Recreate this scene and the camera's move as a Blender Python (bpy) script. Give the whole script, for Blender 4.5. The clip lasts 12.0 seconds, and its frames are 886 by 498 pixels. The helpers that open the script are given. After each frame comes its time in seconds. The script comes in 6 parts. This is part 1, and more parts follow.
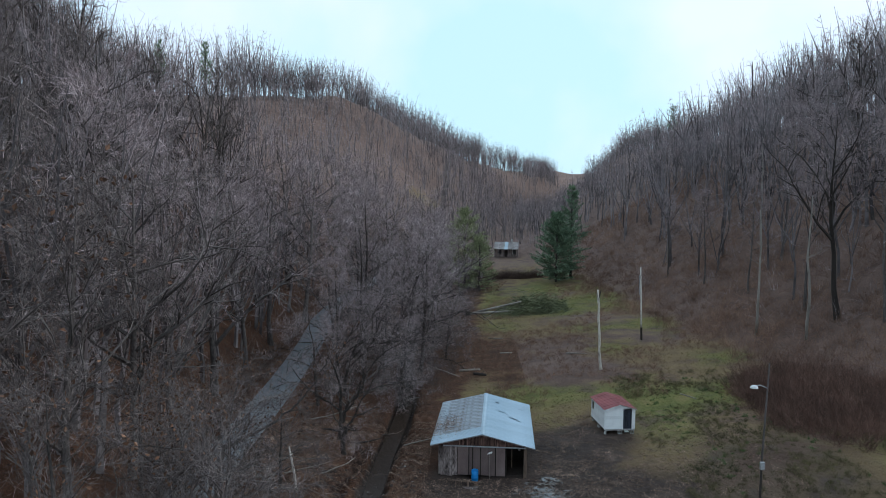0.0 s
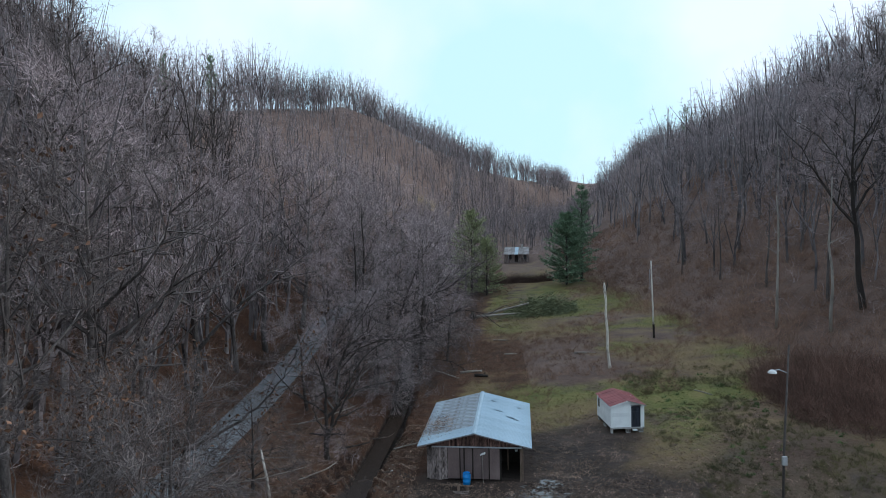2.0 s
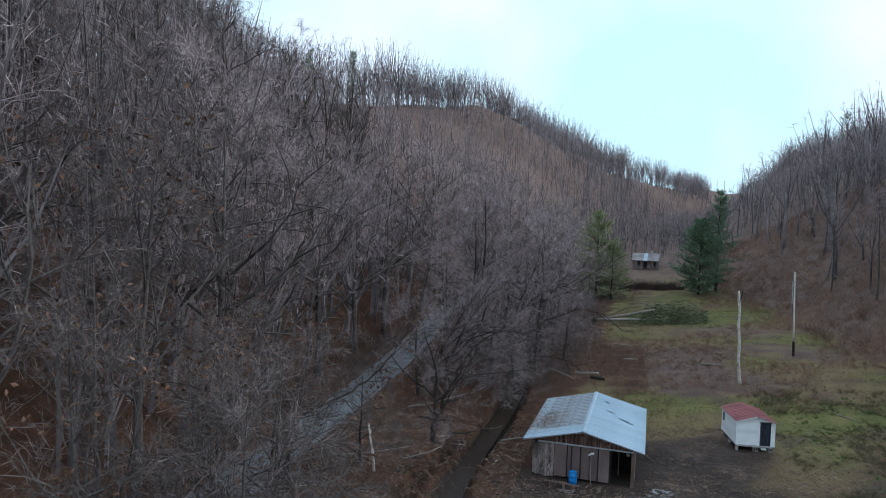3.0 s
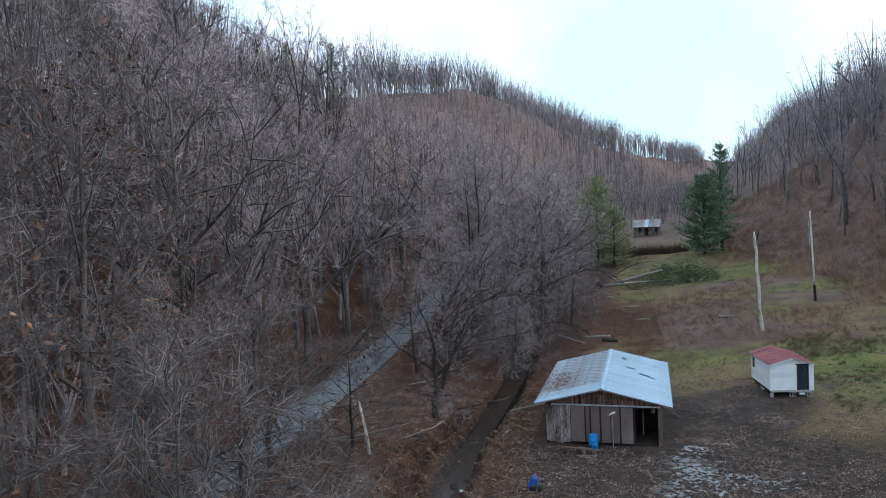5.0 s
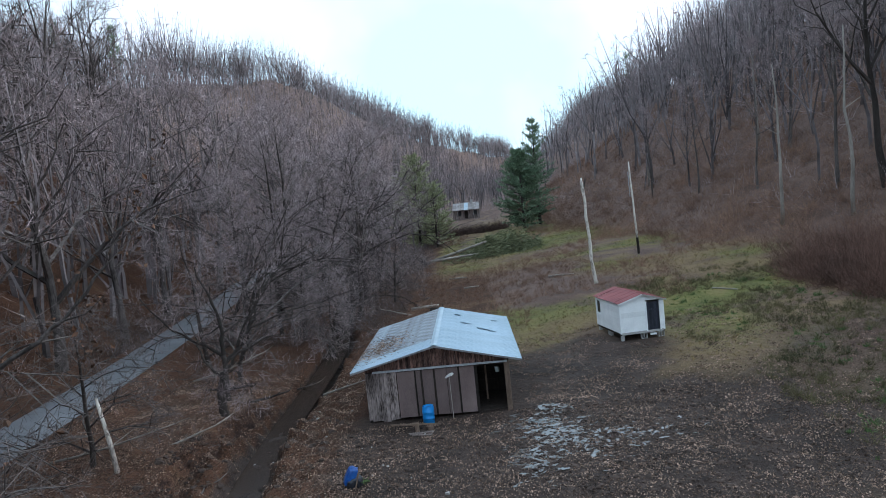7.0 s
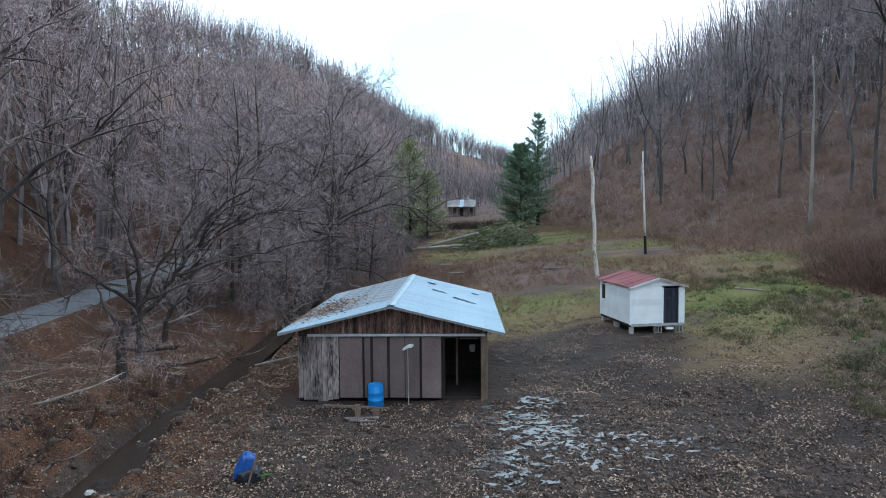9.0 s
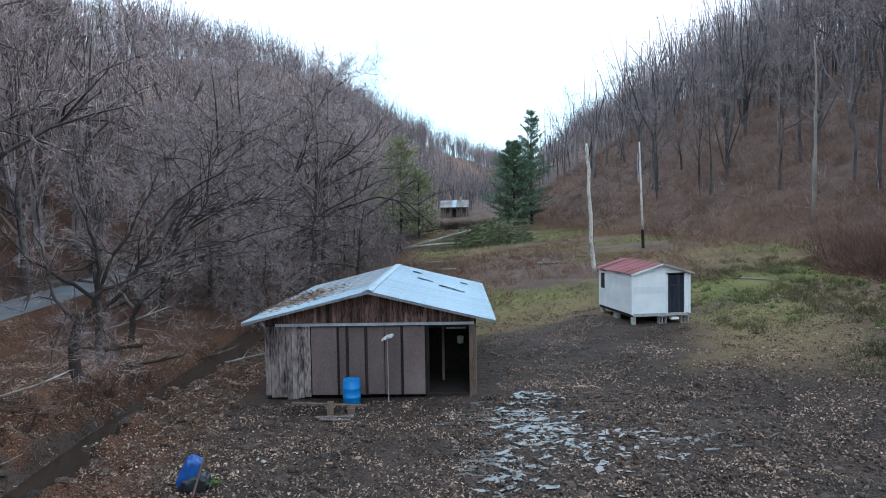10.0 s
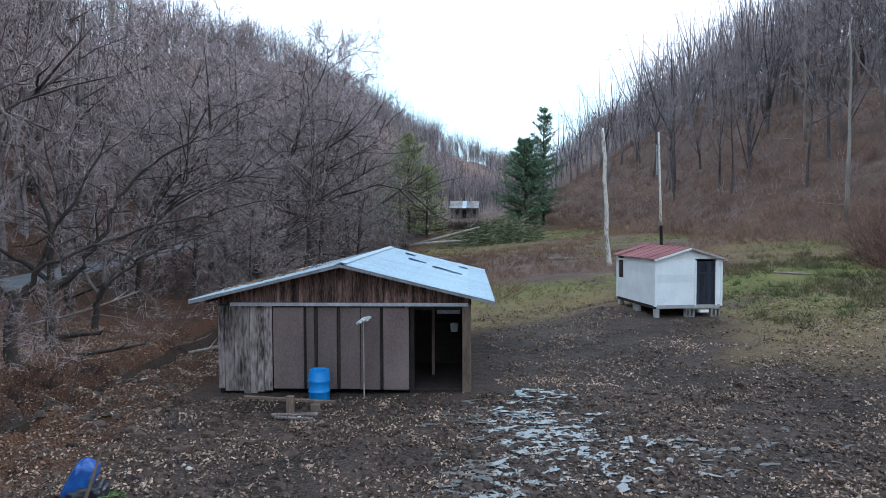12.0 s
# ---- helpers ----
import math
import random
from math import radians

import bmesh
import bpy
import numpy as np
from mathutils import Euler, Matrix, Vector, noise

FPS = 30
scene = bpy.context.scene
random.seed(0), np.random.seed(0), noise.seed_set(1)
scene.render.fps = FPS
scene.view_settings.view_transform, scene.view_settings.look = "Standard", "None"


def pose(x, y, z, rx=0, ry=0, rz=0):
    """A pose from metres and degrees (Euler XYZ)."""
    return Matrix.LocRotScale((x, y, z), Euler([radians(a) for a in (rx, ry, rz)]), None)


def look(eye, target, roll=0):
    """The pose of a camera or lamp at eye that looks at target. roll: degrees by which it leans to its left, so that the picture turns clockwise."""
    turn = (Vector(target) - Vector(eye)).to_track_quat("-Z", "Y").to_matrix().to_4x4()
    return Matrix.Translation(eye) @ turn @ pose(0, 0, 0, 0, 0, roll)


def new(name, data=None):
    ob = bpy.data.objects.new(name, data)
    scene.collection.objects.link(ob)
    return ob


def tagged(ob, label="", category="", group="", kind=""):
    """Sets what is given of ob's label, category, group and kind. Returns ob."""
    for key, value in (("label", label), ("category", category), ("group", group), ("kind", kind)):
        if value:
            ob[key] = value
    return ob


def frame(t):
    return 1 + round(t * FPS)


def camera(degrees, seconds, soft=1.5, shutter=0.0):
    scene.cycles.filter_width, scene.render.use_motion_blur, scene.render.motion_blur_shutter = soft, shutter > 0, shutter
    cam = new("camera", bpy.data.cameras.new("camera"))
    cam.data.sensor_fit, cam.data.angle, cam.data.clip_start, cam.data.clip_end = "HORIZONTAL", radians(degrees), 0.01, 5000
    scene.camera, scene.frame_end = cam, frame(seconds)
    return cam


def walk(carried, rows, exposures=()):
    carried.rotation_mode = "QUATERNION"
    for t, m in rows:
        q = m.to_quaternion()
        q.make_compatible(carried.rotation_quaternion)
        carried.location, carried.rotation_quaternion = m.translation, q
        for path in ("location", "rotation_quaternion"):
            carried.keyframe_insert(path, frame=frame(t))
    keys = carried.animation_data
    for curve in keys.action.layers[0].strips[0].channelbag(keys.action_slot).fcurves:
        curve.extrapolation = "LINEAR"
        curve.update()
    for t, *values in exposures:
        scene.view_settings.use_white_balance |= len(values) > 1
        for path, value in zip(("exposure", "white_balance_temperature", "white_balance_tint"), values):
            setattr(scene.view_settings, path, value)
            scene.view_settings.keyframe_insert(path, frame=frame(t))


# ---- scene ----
# ---- camera ----
cam = camera(66.3, 12.0, soft=0.8)
PATH = [
    (0.0, 5.15, 11.00, 21.17, 2.06, -3.85, -0.38),
    (0.5, 5.75, 12.32, 20.54, 2.03, -4.34, 2.59),
    (1.0, 6.35, 13.50, 19.84, 2.77, -2.99, 2.07),
    (1.5, 6.88, 14.47, 19.18, 3.49, -3.05, 3.86),
    (2.0, 7.35, 15.17, 18.60, 3.48, -2.60, 1.05),
    (2.5, 7.68, 15.61, 18.08, 6.80, -3.31, 1.11),
    (3.0, 7.81, 16.00, 17.50, 14.09, -2.59, -2.05),
    (3.5, 7.77, 16.90, 16.91, 13.49, -3.17, 5.01),
    (5.5, 7.15, 23.11, 13.39, 14.09, -3.03, 2.57),
    (6.0, 6.92, 25.39, 12.19, 13.56, -3.29, 3.47),
    (6.5, 6.79, 28.15, 11.01, 8.06, -2.94, 5.80),
    (7.0, 6.87, 30.79, 10.05, -0.83, -3.78, 5.78),
    (9.0, 7.73, 38.15, 6.89, -1.34, -3.21, 0.44),
    (9.5, 7.93, 39.49, 6.36, -1.61, -2.87, 1.26),
    (10.0, 8.14, 40.59, 5.91, -1.83, -2.82, 0.94),
    (10.5, 8.38, 41.62, 5.50, -1.44, -2.86, 1.02),
    (11.0, 8.58, 42.60, 5.19, -1.09, -2.76, 0.38),
    (11.5, 8.76, 43.44, 4.92, -0.83, -2.55, -0.61),
    (12.0, 8.84, 44.18, 4.68, -0.85, -2.32, 0.12),
]
EXPOSURES = [(0.0, 0.07, 6200, 10), (2.5, 0.12, 6150, 11), (5.5, 0.48, 6150, 13), (7.0, 0.46, 6150, 12), (9.0, 0.74, 6150, 11), (12.0, 0.78, 6050, 13)]
walk(cam, [(t, pose(x, y, z, 90 + pitch, 0, yaw) @ pose(0, 0, 0, 0, 0, -roll)) for t, x, y, z, yaw, pitch, roll in PATH], EXPOSURES)

# ---- light: a dull overcast winter afternoon ----
world = bpy.data.worlds.new("overcast_sky")
scene.world = world
world.use_nodes = True
wn, wl = world.node_tree.nodes, world.node_tree.links
wn.clear()
w_out = wn.new("ShaderNodeOutputWorld")
w_bg = wn.new("ShaderNodeBackground")
w_sky = wn.new("ShaderNodeTexSky")
w_sky.sky_type = 'NISHITA'
w_sky.sun_disc = False
w_sky.sun_elevation, w_sky.sun_rotation = radians(25), radians(75)
w_sky.dust_density, w_sky.air_density = 2.0, 1.0
w_dim = wn.new("ShaderNodeMix")
w_dim.data_type, w_dim.blend_type = 'RGBA', 'MULTIPLY'
w_dim.inputs[0].default_value = 1.0
w_dim.inputs[7].default_value = (0.10, 0.10, 0.10, 1)
w_cloud = wn.new("ShaderNodeTexNoise")
w_cloud.inputs["Scale"].default_value = 2.2
w_cloud.inputs["Detail"].default_value = 5
w_co = wn.new("ShaderNodeTexCoord")
w_ramp = wn.new("ShaderNodeValToRGB")
w_ramp.color_ramp.elements[0].position = 0.40
w_ramp.color_ramp.elements[0].color = (0.66, 0.97, 1.12, 1)
w_ramp.color_ramp.elements[1].position = 0.60
w_ramp.color_ramp.elements[1].color = (0.94, 1.05, 1.20, 1)
w_mix = wn.new("ShaderNodeMix")
w_mix.data_type = 'RGBA'
w_mix.inputs[0].default_value = 0.88
wl.new(w_co.outputs["Generated"], w_cloud.inputs["Vector"])
wl.new(w_cloud.outputs["Fac"], w_ramp.inputs["Fac"])
wl.new(w_sky.outputs["Color"], w_dim.inputs[6])
wl.new(w_dim.outputs[2], w_mix.inputs[6])
wl.new(w_ramp.outputs["Color"], w_mix.inputs[7])
wl.new(w_mix.outputs[2], w_bg.inputs["Color"])
w_bg.inputs["Strength"].default_value = 1.0
wl.new(w_bg.outputs["Background"], w_out.inputs["Surface"])

sun_data = bpy.data.lights.new("sun", 'SUN')
sun_data.energy, sun_data.angle, sun_data.color = 1.5, radians(30), (1.0, 0.98, 0.96)
sun = new("sun", sun_data)
sun.matrix_world = look((0, 0, 80), (-165, -45, 0))


# ---- materials ----
def material(name, dark, light, scale=4.0, rough=0.9, metal=0.0, bump=0.3, fine=40.0, stretch=(1, 1, 1), vary=0.0, bump_size=0.02, low=0.32, high=0.68, spec=0.3):
    """A surface with colour drift at two scales, fine relief, and, with vary, a shift of tone from piece to piece."""
    m = bpy.data.materials.new(name)
    m.use_nodes = True
    n, l = m.node_tree.nodes, m.node_tree.links
    b = n["Principled BSDF"]
    co = n.new("ShaderNodeTexCoord")
    mp = n.new("ShaderNodeMapping")
    mp.inputs["Scale"].default_value = stretch
    l.new(co.outputs["Object"], mp.inputs["Vector"])
    big = n.new("ShaderNodeTexNoise")
    big.inputs["Scale"].default_value = scale
    big.inputs["Detail"].default_value = 4
    small = n.new("ShaderNodeTexNoise")
    small.inputs["Scale"].default_value = fine
    small.inputs["Detail"].default_value = 3
    for t in (big, small):
        l.new(mp.outputs["Vector"], t.inputs["Vector"])
    mid = n.new("ShaderNodeMath")
    mid.operation = 'MULTIPLY_ADD'
    mid.inputs[1].default_value, mid.inputs[2].default_value = 0.45, 0.0
    l.new(small.outputs["Fac"], mid.inputs[0])
    add = n.new("ShaderNodeMath")
    add.operation = 'MULTIPLY_ADD'
    add.inputs[1].default_value = 0.55
    l.new(big.outputs["Fac"], add.inputs[0])
    l.new(mid.outputs[0], add.inputs[2])
    ramp = n.new("ShaderNodeValToRGB")
    ramp.color_ramp.elements[0].position, ramp.color_ramp.elements[1].position = low, high
    ramp.color_ramp.elements[0].color, ramp.color_ramp.elements[1].color = (*dark, 1), (*light, 1)
    l.new(add.outputs[0], ramp.inputs["Fac"])
    colour = ramp.outputs["Color"]
    if vary:
        info = n.new("ShaderNodeObjectInfo")
        geo = n.new("ShaderNodeNewGeometry")
        s = n.new("ShaderNodeMath")
        s.operation = 'ADD'
        l.new(info.outputs["Random"], s.inputs[0])
        l.new(geo.outputs["Random Per Island"], s.inputs[1])
        fr = n.new("ShaderNodeMath")
        fr.operation = 'FRACT'
        l.new(s.outputs[0], fr.inputs[0])
        rg = n.new("ShaderNodeMapRange")
        rg.inputs["To Min"].default_value, rg.inputs["To Max"].default_value = 1 - vary, 1 + vary
        l.new(fr.outputs[0], rg.inputs["Value"])
        hs = n.new("ShaderNodeHueSaturation")
        l.new(rg.outputs["Result"], hs.inputs["Value"])
        l.new(colour, hs.inputs["Color"])
        colour = hs.outputs["Color"]
    l.new(colour, b.inputs["Base Color"])
    b.inputs["Roughness"].default_value, b.inputs["Metallic"].default_value = rough, metal
    b.inputs["Specular IOR Level"].default_value = spec
    if bump:
        bp = n.new("ShaderNodeBump")
        bp.inputs["Strength"].default_value, bp.inputs["Distance"].default_value = bump, bump_size
        l.new(small.outputs["Fac"], bp.inputs["Height"])
        l.new(bp.outputs["Normal"], b.inputs["Normal"])
    return m


BARK = material("grey_bark", (0.022, 0.019, 0.018), (0.19, 0.165, 0.155), 1.5, 0.95, fine=18, stretch=(1, 1, 0.3), vary=0.3)
BARK_DARK = material("dark_bark", (0.025, 0.02, 0.018), (0.075, 0.062, 0.055), 1.5, 0.9, fine=18, stretch=(1, 1, 0.3), vary=0.3)
WOOD_PALE = material("barkless_pale_wood", (0.13, 0.095, 0.08), (0.62, 0.57, 0.51), 2.2, 0.85, fine=12, stretch=(1, 1, 0.35), vary=0.1, low=0.38, high=0.54)
BARK_PALE = material("pale_bark", (0.16, 0.14, 0.12), (0.42, 0.38, 0.34), 1.2, 0.9, fine=14, stretch=(1, 1, 0.3), vary=0.15)
# twigs and bark of the far woods, paled to hold distance haze in their colour
TWIG_HAZED = material("bare_twigs_hazed", (0.125, 0.097, 0.098), (0.53, 0.435, 0.435), 0.045, 0.95, bump=0, fine=0.7, vary=0.55)
WOOD_BARK_HAZED = material("woodland_bark_hazed", (0.045, 0.039, 0.040), (0.29, 0.255, 0.26), 0.06, 0.95, bump=0, fine=0.5, vary=0.5)
# darker copy of the twig colour, without the haze
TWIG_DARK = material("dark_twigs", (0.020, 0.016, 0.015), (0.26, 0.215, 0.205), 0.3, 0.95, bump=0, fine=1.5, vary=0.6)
TWIG_RED = material("reddish_brush", (0.105, 0.060, 0.043), (0.36, 0.225, 0.16), 0.1, 0.95, bump=0, fine=0.9, vary=0.35)
BRAMBLE = material("bramble_stems", (0.045, 0.026, 0.021), (0.25, 0.145, 0.11), 0.25, 0.95, bump=0, fine=1.2, vary=0.4)
DEAD_LEAF = material("dead_leaves", (0.022, 0.012, 0.009), (0.42, 0.295, 0.225), 0.5, 0.8, bump=0, fine=3, vary=0.8)
TREE_LEAF = material("withered_leaves", (0.02, 0.010, 0.007), (0.22, 0.12, 0.075), 0.6, 0.8, bump=0, fine=3, vary=0.6)
NEEDLE = material("pine_needles", (0.07, 0.125, 0.078), (0.215, 0.30, 0.185), 0.4, 0.8, bump=0, fine=4, vary=0.3)
NEEDLE_DULL = material("fallen_pine_needles", (0.09, 0.105, 0.058), (0.24, 0.25, 0.14), 0.4, 0.85, bump=0, fine=4, vary=0.4)
NEEDLE_PALE = material("pale_pine_needles", (0.20, 0.225, 0.12), (0.40, 0.42, 0.235), 0.4, 0.85, bump=0, fine=4, vary=0.3)
GRASS = material("winter_grass", (0.055, 0.082, 0.022), (0.19, 0.20, 0.06), 0.25, 0.9, bump=0, fine=3, vary=0.35)
DRY_GRASS = material("dry_grass", (0.12, 0.086, 0.038), (0.33, 0.24, 0.11), 0.25, 0.9, bump=0, fine=3, vary=0.35)
RANK = material("rank_weeds", (0.035, 0.042, 0.018), (0.19, 0.16, 0.078), 0.4, 0.9, bump=0, fine=3, vary=0.4)
HEDGE = material("dark_hedge_twigs", (0.03, 0.02, 0.018), (0.12, 0.075, 0.062), 0.3, 0.95, bump=0, fine=1.5, vary=0.5)
WEED = material("green_weeds", (0.05, 0.09, 0.03), (0.11, 0.17, 0.06), 0.6, 0.8, bump=0, fine=4, vary=0.3)
PLANK = material("weathered_planks", (0.035, 0.026, 0.024), (0.37, 0.30, 0.28), 1.6, 0.9, fine=9, stretch=(1.7, 1.7, 0.4), vary=0.4, low=0.38, high=0.62)
PLANK_RED = material("red_brown_planks", (0.03, 0.015, 0.013), (0.25, 0.145, 0.115), 2.2, 0.9, fine=16, stretch=(3, 3, 0.35), vary=0.5, low=0.42, high=0.62)
PANEL = material("grey_door_panels", (0.11, 0.077, 0.072), (0.215, 0.16, 0.15), 0.9, 0.85, fine=30, stretch=(1, 1, 0.6), vary=0.15)
TIMBER = material("brown_timber", (0.09, 0.06, 0.045), (0.24, 0.17, 0.13), 3, 0.85, fine=22, stretch=(2, 2, 0.4), vary=0.2)
# old wood tone that also stands in for shade indoors and under tin
DARK_WOOD_SHADE = material("dark_wood_and_shade", (0.012, 0.009, 0.008), (0.05, 0.038, 0.032), 3, 0.9, fine=20, stretch=(2, 2, 0.4), vary=0.3)
BLACK_DOOR = material("black_painted_boards", (0.008, 0.010, 0.016), (0.05, 0.055, 0.075), 3, 0.8, fine=20, stretch=(2, 2, 0.4), vary=0.3)
TIN = material("galvanised_tin", (0.28, 0.37, 0.44), (0.44, 0.55, 0.63), 0.5, 0.42, metal=0.35, bump=0.05, fine=7, vary=0.06)
TIN_STAIN = material("stained_tin", (0.19, 0.18, 0.18), (0.40, 0.47, 0.53), 0.22, 0.5, metal=0.25, bump=0.05, fine=2.2, vary=0.05, low=0.36, high=0.56)
TIN_RUST = material("rusty_tin", (0.10, 0.075, 0.065), (0.38, 0.37, 0.37), 0.7, 0.7, metal=0.2, bump=0.1, fine=6, vary=0.2)
GREY_TRIM = material("grey_rake_trim", (0.13, 0.125, 0.13), (0.30, 0.29, 0.30), 1.5, 0.7, bump=0.1, fine=12)
TIN_EDGE = material("dull_tin_trim", (0.30, 0.31, 0.33), (0.55, 0.57, 0.60), 1.5, 0.5, metal=0.4, bump=0.05, fine=12)
RED_TIN = material("faded_red_tin", (0.15, 0.04, 0.044), (0.29, 0.085, 0.085), 0.9, 0.65, bump=0.1, fine=12, vary=0.12)
WHITE = material("chalky_white_paint", (0.72, 0.75, 0.755), (0.90, 0.92, 0.92), 1.6, 0.75, bump=0.15, fine=18, vary=0.05)
BLOCK = material("concrete_block", (0.28, 0.27, 0.26), (0.48, 0.47, 0.45), 4, 0.95, fine=60)
BLUE = material("blue_plastic", (0.01, 0.21, 0.58), (0.02, 0.30, 0.76), 1.5, 0.4, bump=0.05, fine=20, spec=0.5)
BLUE_BAG = material("dark_blue_plastic", (0.01, 0.05, 0.22), (0.02, 0.13, 0.45), 3, 0.35, bump=0.2, fine=14, spec=0.5)
BLACK_BAG = material("black_plastic", (0.008, 0.009, 0.012), (0.03, 0.034, 0.045), 3, 0.35, bump=0.3, fine=14, spec=0.5)
MOP_WHITE = material("white_mop_cotton", (0.55, 0.55, 0.53), (0.85, 0.85, 0.83), 8, 0.95, fine=60)
ASPHALT = material("worn_asphalt", (0.085, 0.09, 0.10), (0.19, 0.20, 0.215), 0.5, 0.75, bump=0.3, fine=9)
GLASS_DARK = material("dusty_window", (0.02, 0.02, 0.022), (0.06, 0.06, 0.065), 2, 0.25, bump=0, fine=10, spec=0.5)
LAMP_GREY = material("lamp_head_paint", (0.5, 0.5, 0.5), (0.75, 0.76, 0.76), 4, 0.5, bump=0, fine=30)

MUD = material("churned_mud", (0.018, 0.011, 0.009), (0.09, 0.06, 0.047), 1.5, 0.7, fine=12, vary=0.3)

WATER = bpy.data.materials.new("muddy_skylit_water")
WATER.use_nodes = True
_b = WATER.node_tree.nodes["Principled BSDF"]
# base colour raised to grey to add the brightness of mirrored sky
_b.inputs["Base Color"].default_value = (0.16, 0.16, 0.16, 1)
_b.inputs["Roughness"].default_value = 0.06
_b.inputs["IOR"].default_value = 1.45
_wn = WATER.node_tree.nodes.new("ShaderNodeTexNoise")
_wn.inputs["Scale"].default_value = 6
_wb = WATER.node_tree.nodes.new("ShaderNodeBump")
_wb.inputs["Strength"].default_value, _wb.inputs["Distance"].default_value = 0.15, 0.01
WATER.node_tree.links.new(_wn.outputs["Fac"], _wb.inputs["Height"])
WATER.node_tree.links.new(_wb.outputs["Normal"], _b.inputs["Normal"])


CREEK = bpy.data.materials.new("brown_creek_water")
CREEK.use_nodes = True
_c = CREEK.node_tree.nodes["Principled BSDF"]
_c.inputs["Base Color"].default_value = (0.03, 0.019, 0.013, 1)
_c.inputs["Roughness"].default_value = 0.22
_c.inputs["Specular IOR Level"].default_value = 0.25
_cn = CREEK.node_tree.nodes.new("ShaderNodeTexNoise")
_cn.inputs["Scale"].default_value = 9
_cb = CREEK.node_tree.nodes.new("ShaderNodeBump")
_cb.inputs["Strength"].default_value, _cb.inputs["Distance"].default_value = 0.5, 0.02
CREEK.node_tree.links.new(_cn.outputs["Fac"], _cb.inputs["Height"])
CREEK.node_tree.links.new(_cb.outputs["Normal"], _c.inputs["Normal"])


def ground_material():
    """Leaf litter, grass and mud, by the covers stored on the sheet, broken up by noise at three scales."""
    m = bpy.data.materials.new("valley_ground")
    m.use_nodes = True
    n, l = m.node_tree.nodes, m.node_tree.links
    b = n["Principled BSDF"]
    co = n.new("ShaderNodeTexCoord")
    at = n.new("ShaderNodeAttribute")
    at.attribute_name = "cover"
    sep = n.new("ShaderNodeSeparateColor")
    l.new(at.outputs["Color"], sep.inputs["Color"])

    def noise_tex(scale, detail=5):
        t = n.new("ShaderNodeTexNoise")
        t.inputs["Scale"].default_value, t.inputs["Detail"].default_value = scale, detail
        l.new(co.outputs["Object"], t.inputs["Vector"])
        return t.outputs["Fac"]

    def ramp(fac, stops):
        r = n.new("ShaderNodeValToRGB")
        e = r.color_ramp.elements
        while len(e) < len(stops):
            e.new(0.5)
        for k, (p, c) in enumerate(stops):
            e[k].position, e[k].color = p, (*c, 1)
        l.new(fac, r.inputs["Fac"])
        return r.outputs["Color"]

    def blend(fac, a, c):
        x = n.new("ShaderNodeMix")
        x.data_type = 'RGBA'
        l.new(fac, x.inputs[0])
        l.new(a, x.inputs[6])
        l.new(c, x.inputs[7])
        return x.outputs[2]

    def edge(cover, jag, spread=0.35):
        """cover pushed up and down by noise, then sharpened"""
        s = n.new("ShaderNodeMath")
        s.operation = 'MULTIPLY_ADD'
        s.inputs[1].default_value, s.inputs[2].default_value = 1.3, -0.65
        l.new(jag, s.inputs[0])
        a = n.new("ShaderNodeMath")
        a.operation = 'ADD'
        l.new(cover, a.inputs[0])
        l.new(s.outputs[0], a.inputs[1])
        g = n.new("ShaderNodeMapRange")
        g.interpolation_type = 'SMOOTHSTEP'
        g.inputs["From Min"].default_value, g.inputs["From Max"].default_value = 0.5 - spread, 0.5 + spread
        l.new(a.outputs[0], g.inputs["Value"])
        return g.outputs["Result"]

    n_far, n_mid, n_near, n_fine = noise_tex(0.05), noise_tex(0.45, 6), noise_tex(3.2, 6), noise_tex(22, 4)
    litter = blend(n_near, ramp(n_mid, [(0.3, (0.022, 0.010, 0.007)), (0.7, (0.115, 0.055, 0.033))]), ramp(n_fine, [(0.40, (0.005, 0.003, 0.0025)), (0.64, (0.185, 0.098, 0.060))]))
    grass = blend(n_near, ramp(n_mid, [(0.32, (0.06, 0.082, 0.024)), (0.52, (0.145, 0.15, 0.045)), (0.68, (0.24, 0.18, 0.078))]), ramp(n_fine, [(0.38, (0.030, 0.036, 0.012)), (0.66, (0.25, 0.22, 0.08))]))
    # duller slope leaves, lightened further with some distance haze
    pale_litter = blend(n_near, ramp(n_mid, [(0.3, (0.085, 0.057, 0.048)), (0.7, (0.23, 0.155, 0.13))]), ramp(n_fine, [(0.38, (0.045, 0.031, 0.026)), (0.66, (0.27, 0.188, 0.158))]))
    litter = blend(edge(at.outputs["Alpha"], n_far), pale_litter, litter)
    dry = blend(n_near, ramp(n_mid, [(0.3, (0.095, 0.066, 0.036)), (0.7, (0.26, 0.178, 0.094))]), ramp(n_fine, [(0.36, (0.04, 0.028, 0.017)), (0.66, (0.27, 0.19, 0.105))]))
    mud = blend(n_near, ramp(n_mid, [(0.34, (0.008, 0.0055, 0.0045)), (0.66, (0.072, 0.049, 0.040))]), ramp(n_fine, [(0.40, (0.004, 0.003, 0.0025)), (0.62, (0.105, 0.077, 0.065))]))
    c = blend(edge(sep.outputs["Red"], n_mid), litter, dry)
    c = blend(edge(sep.outputs["Green"], n_mid), c, grass)
    mudfac = edge(sep.outputs["Blue"], n_mid)
    c = blend(mudfac, c, mud)
    l.new(c, b.inputs["Base Color"])
    rr = n.new("ShaderNodeMapRange")
    rr.inputs["To Min"].default_value, rr.inputs["To Max"].default_value = 0.95, 0.82
    l.new(mudfac, rr.inputs["Value"])
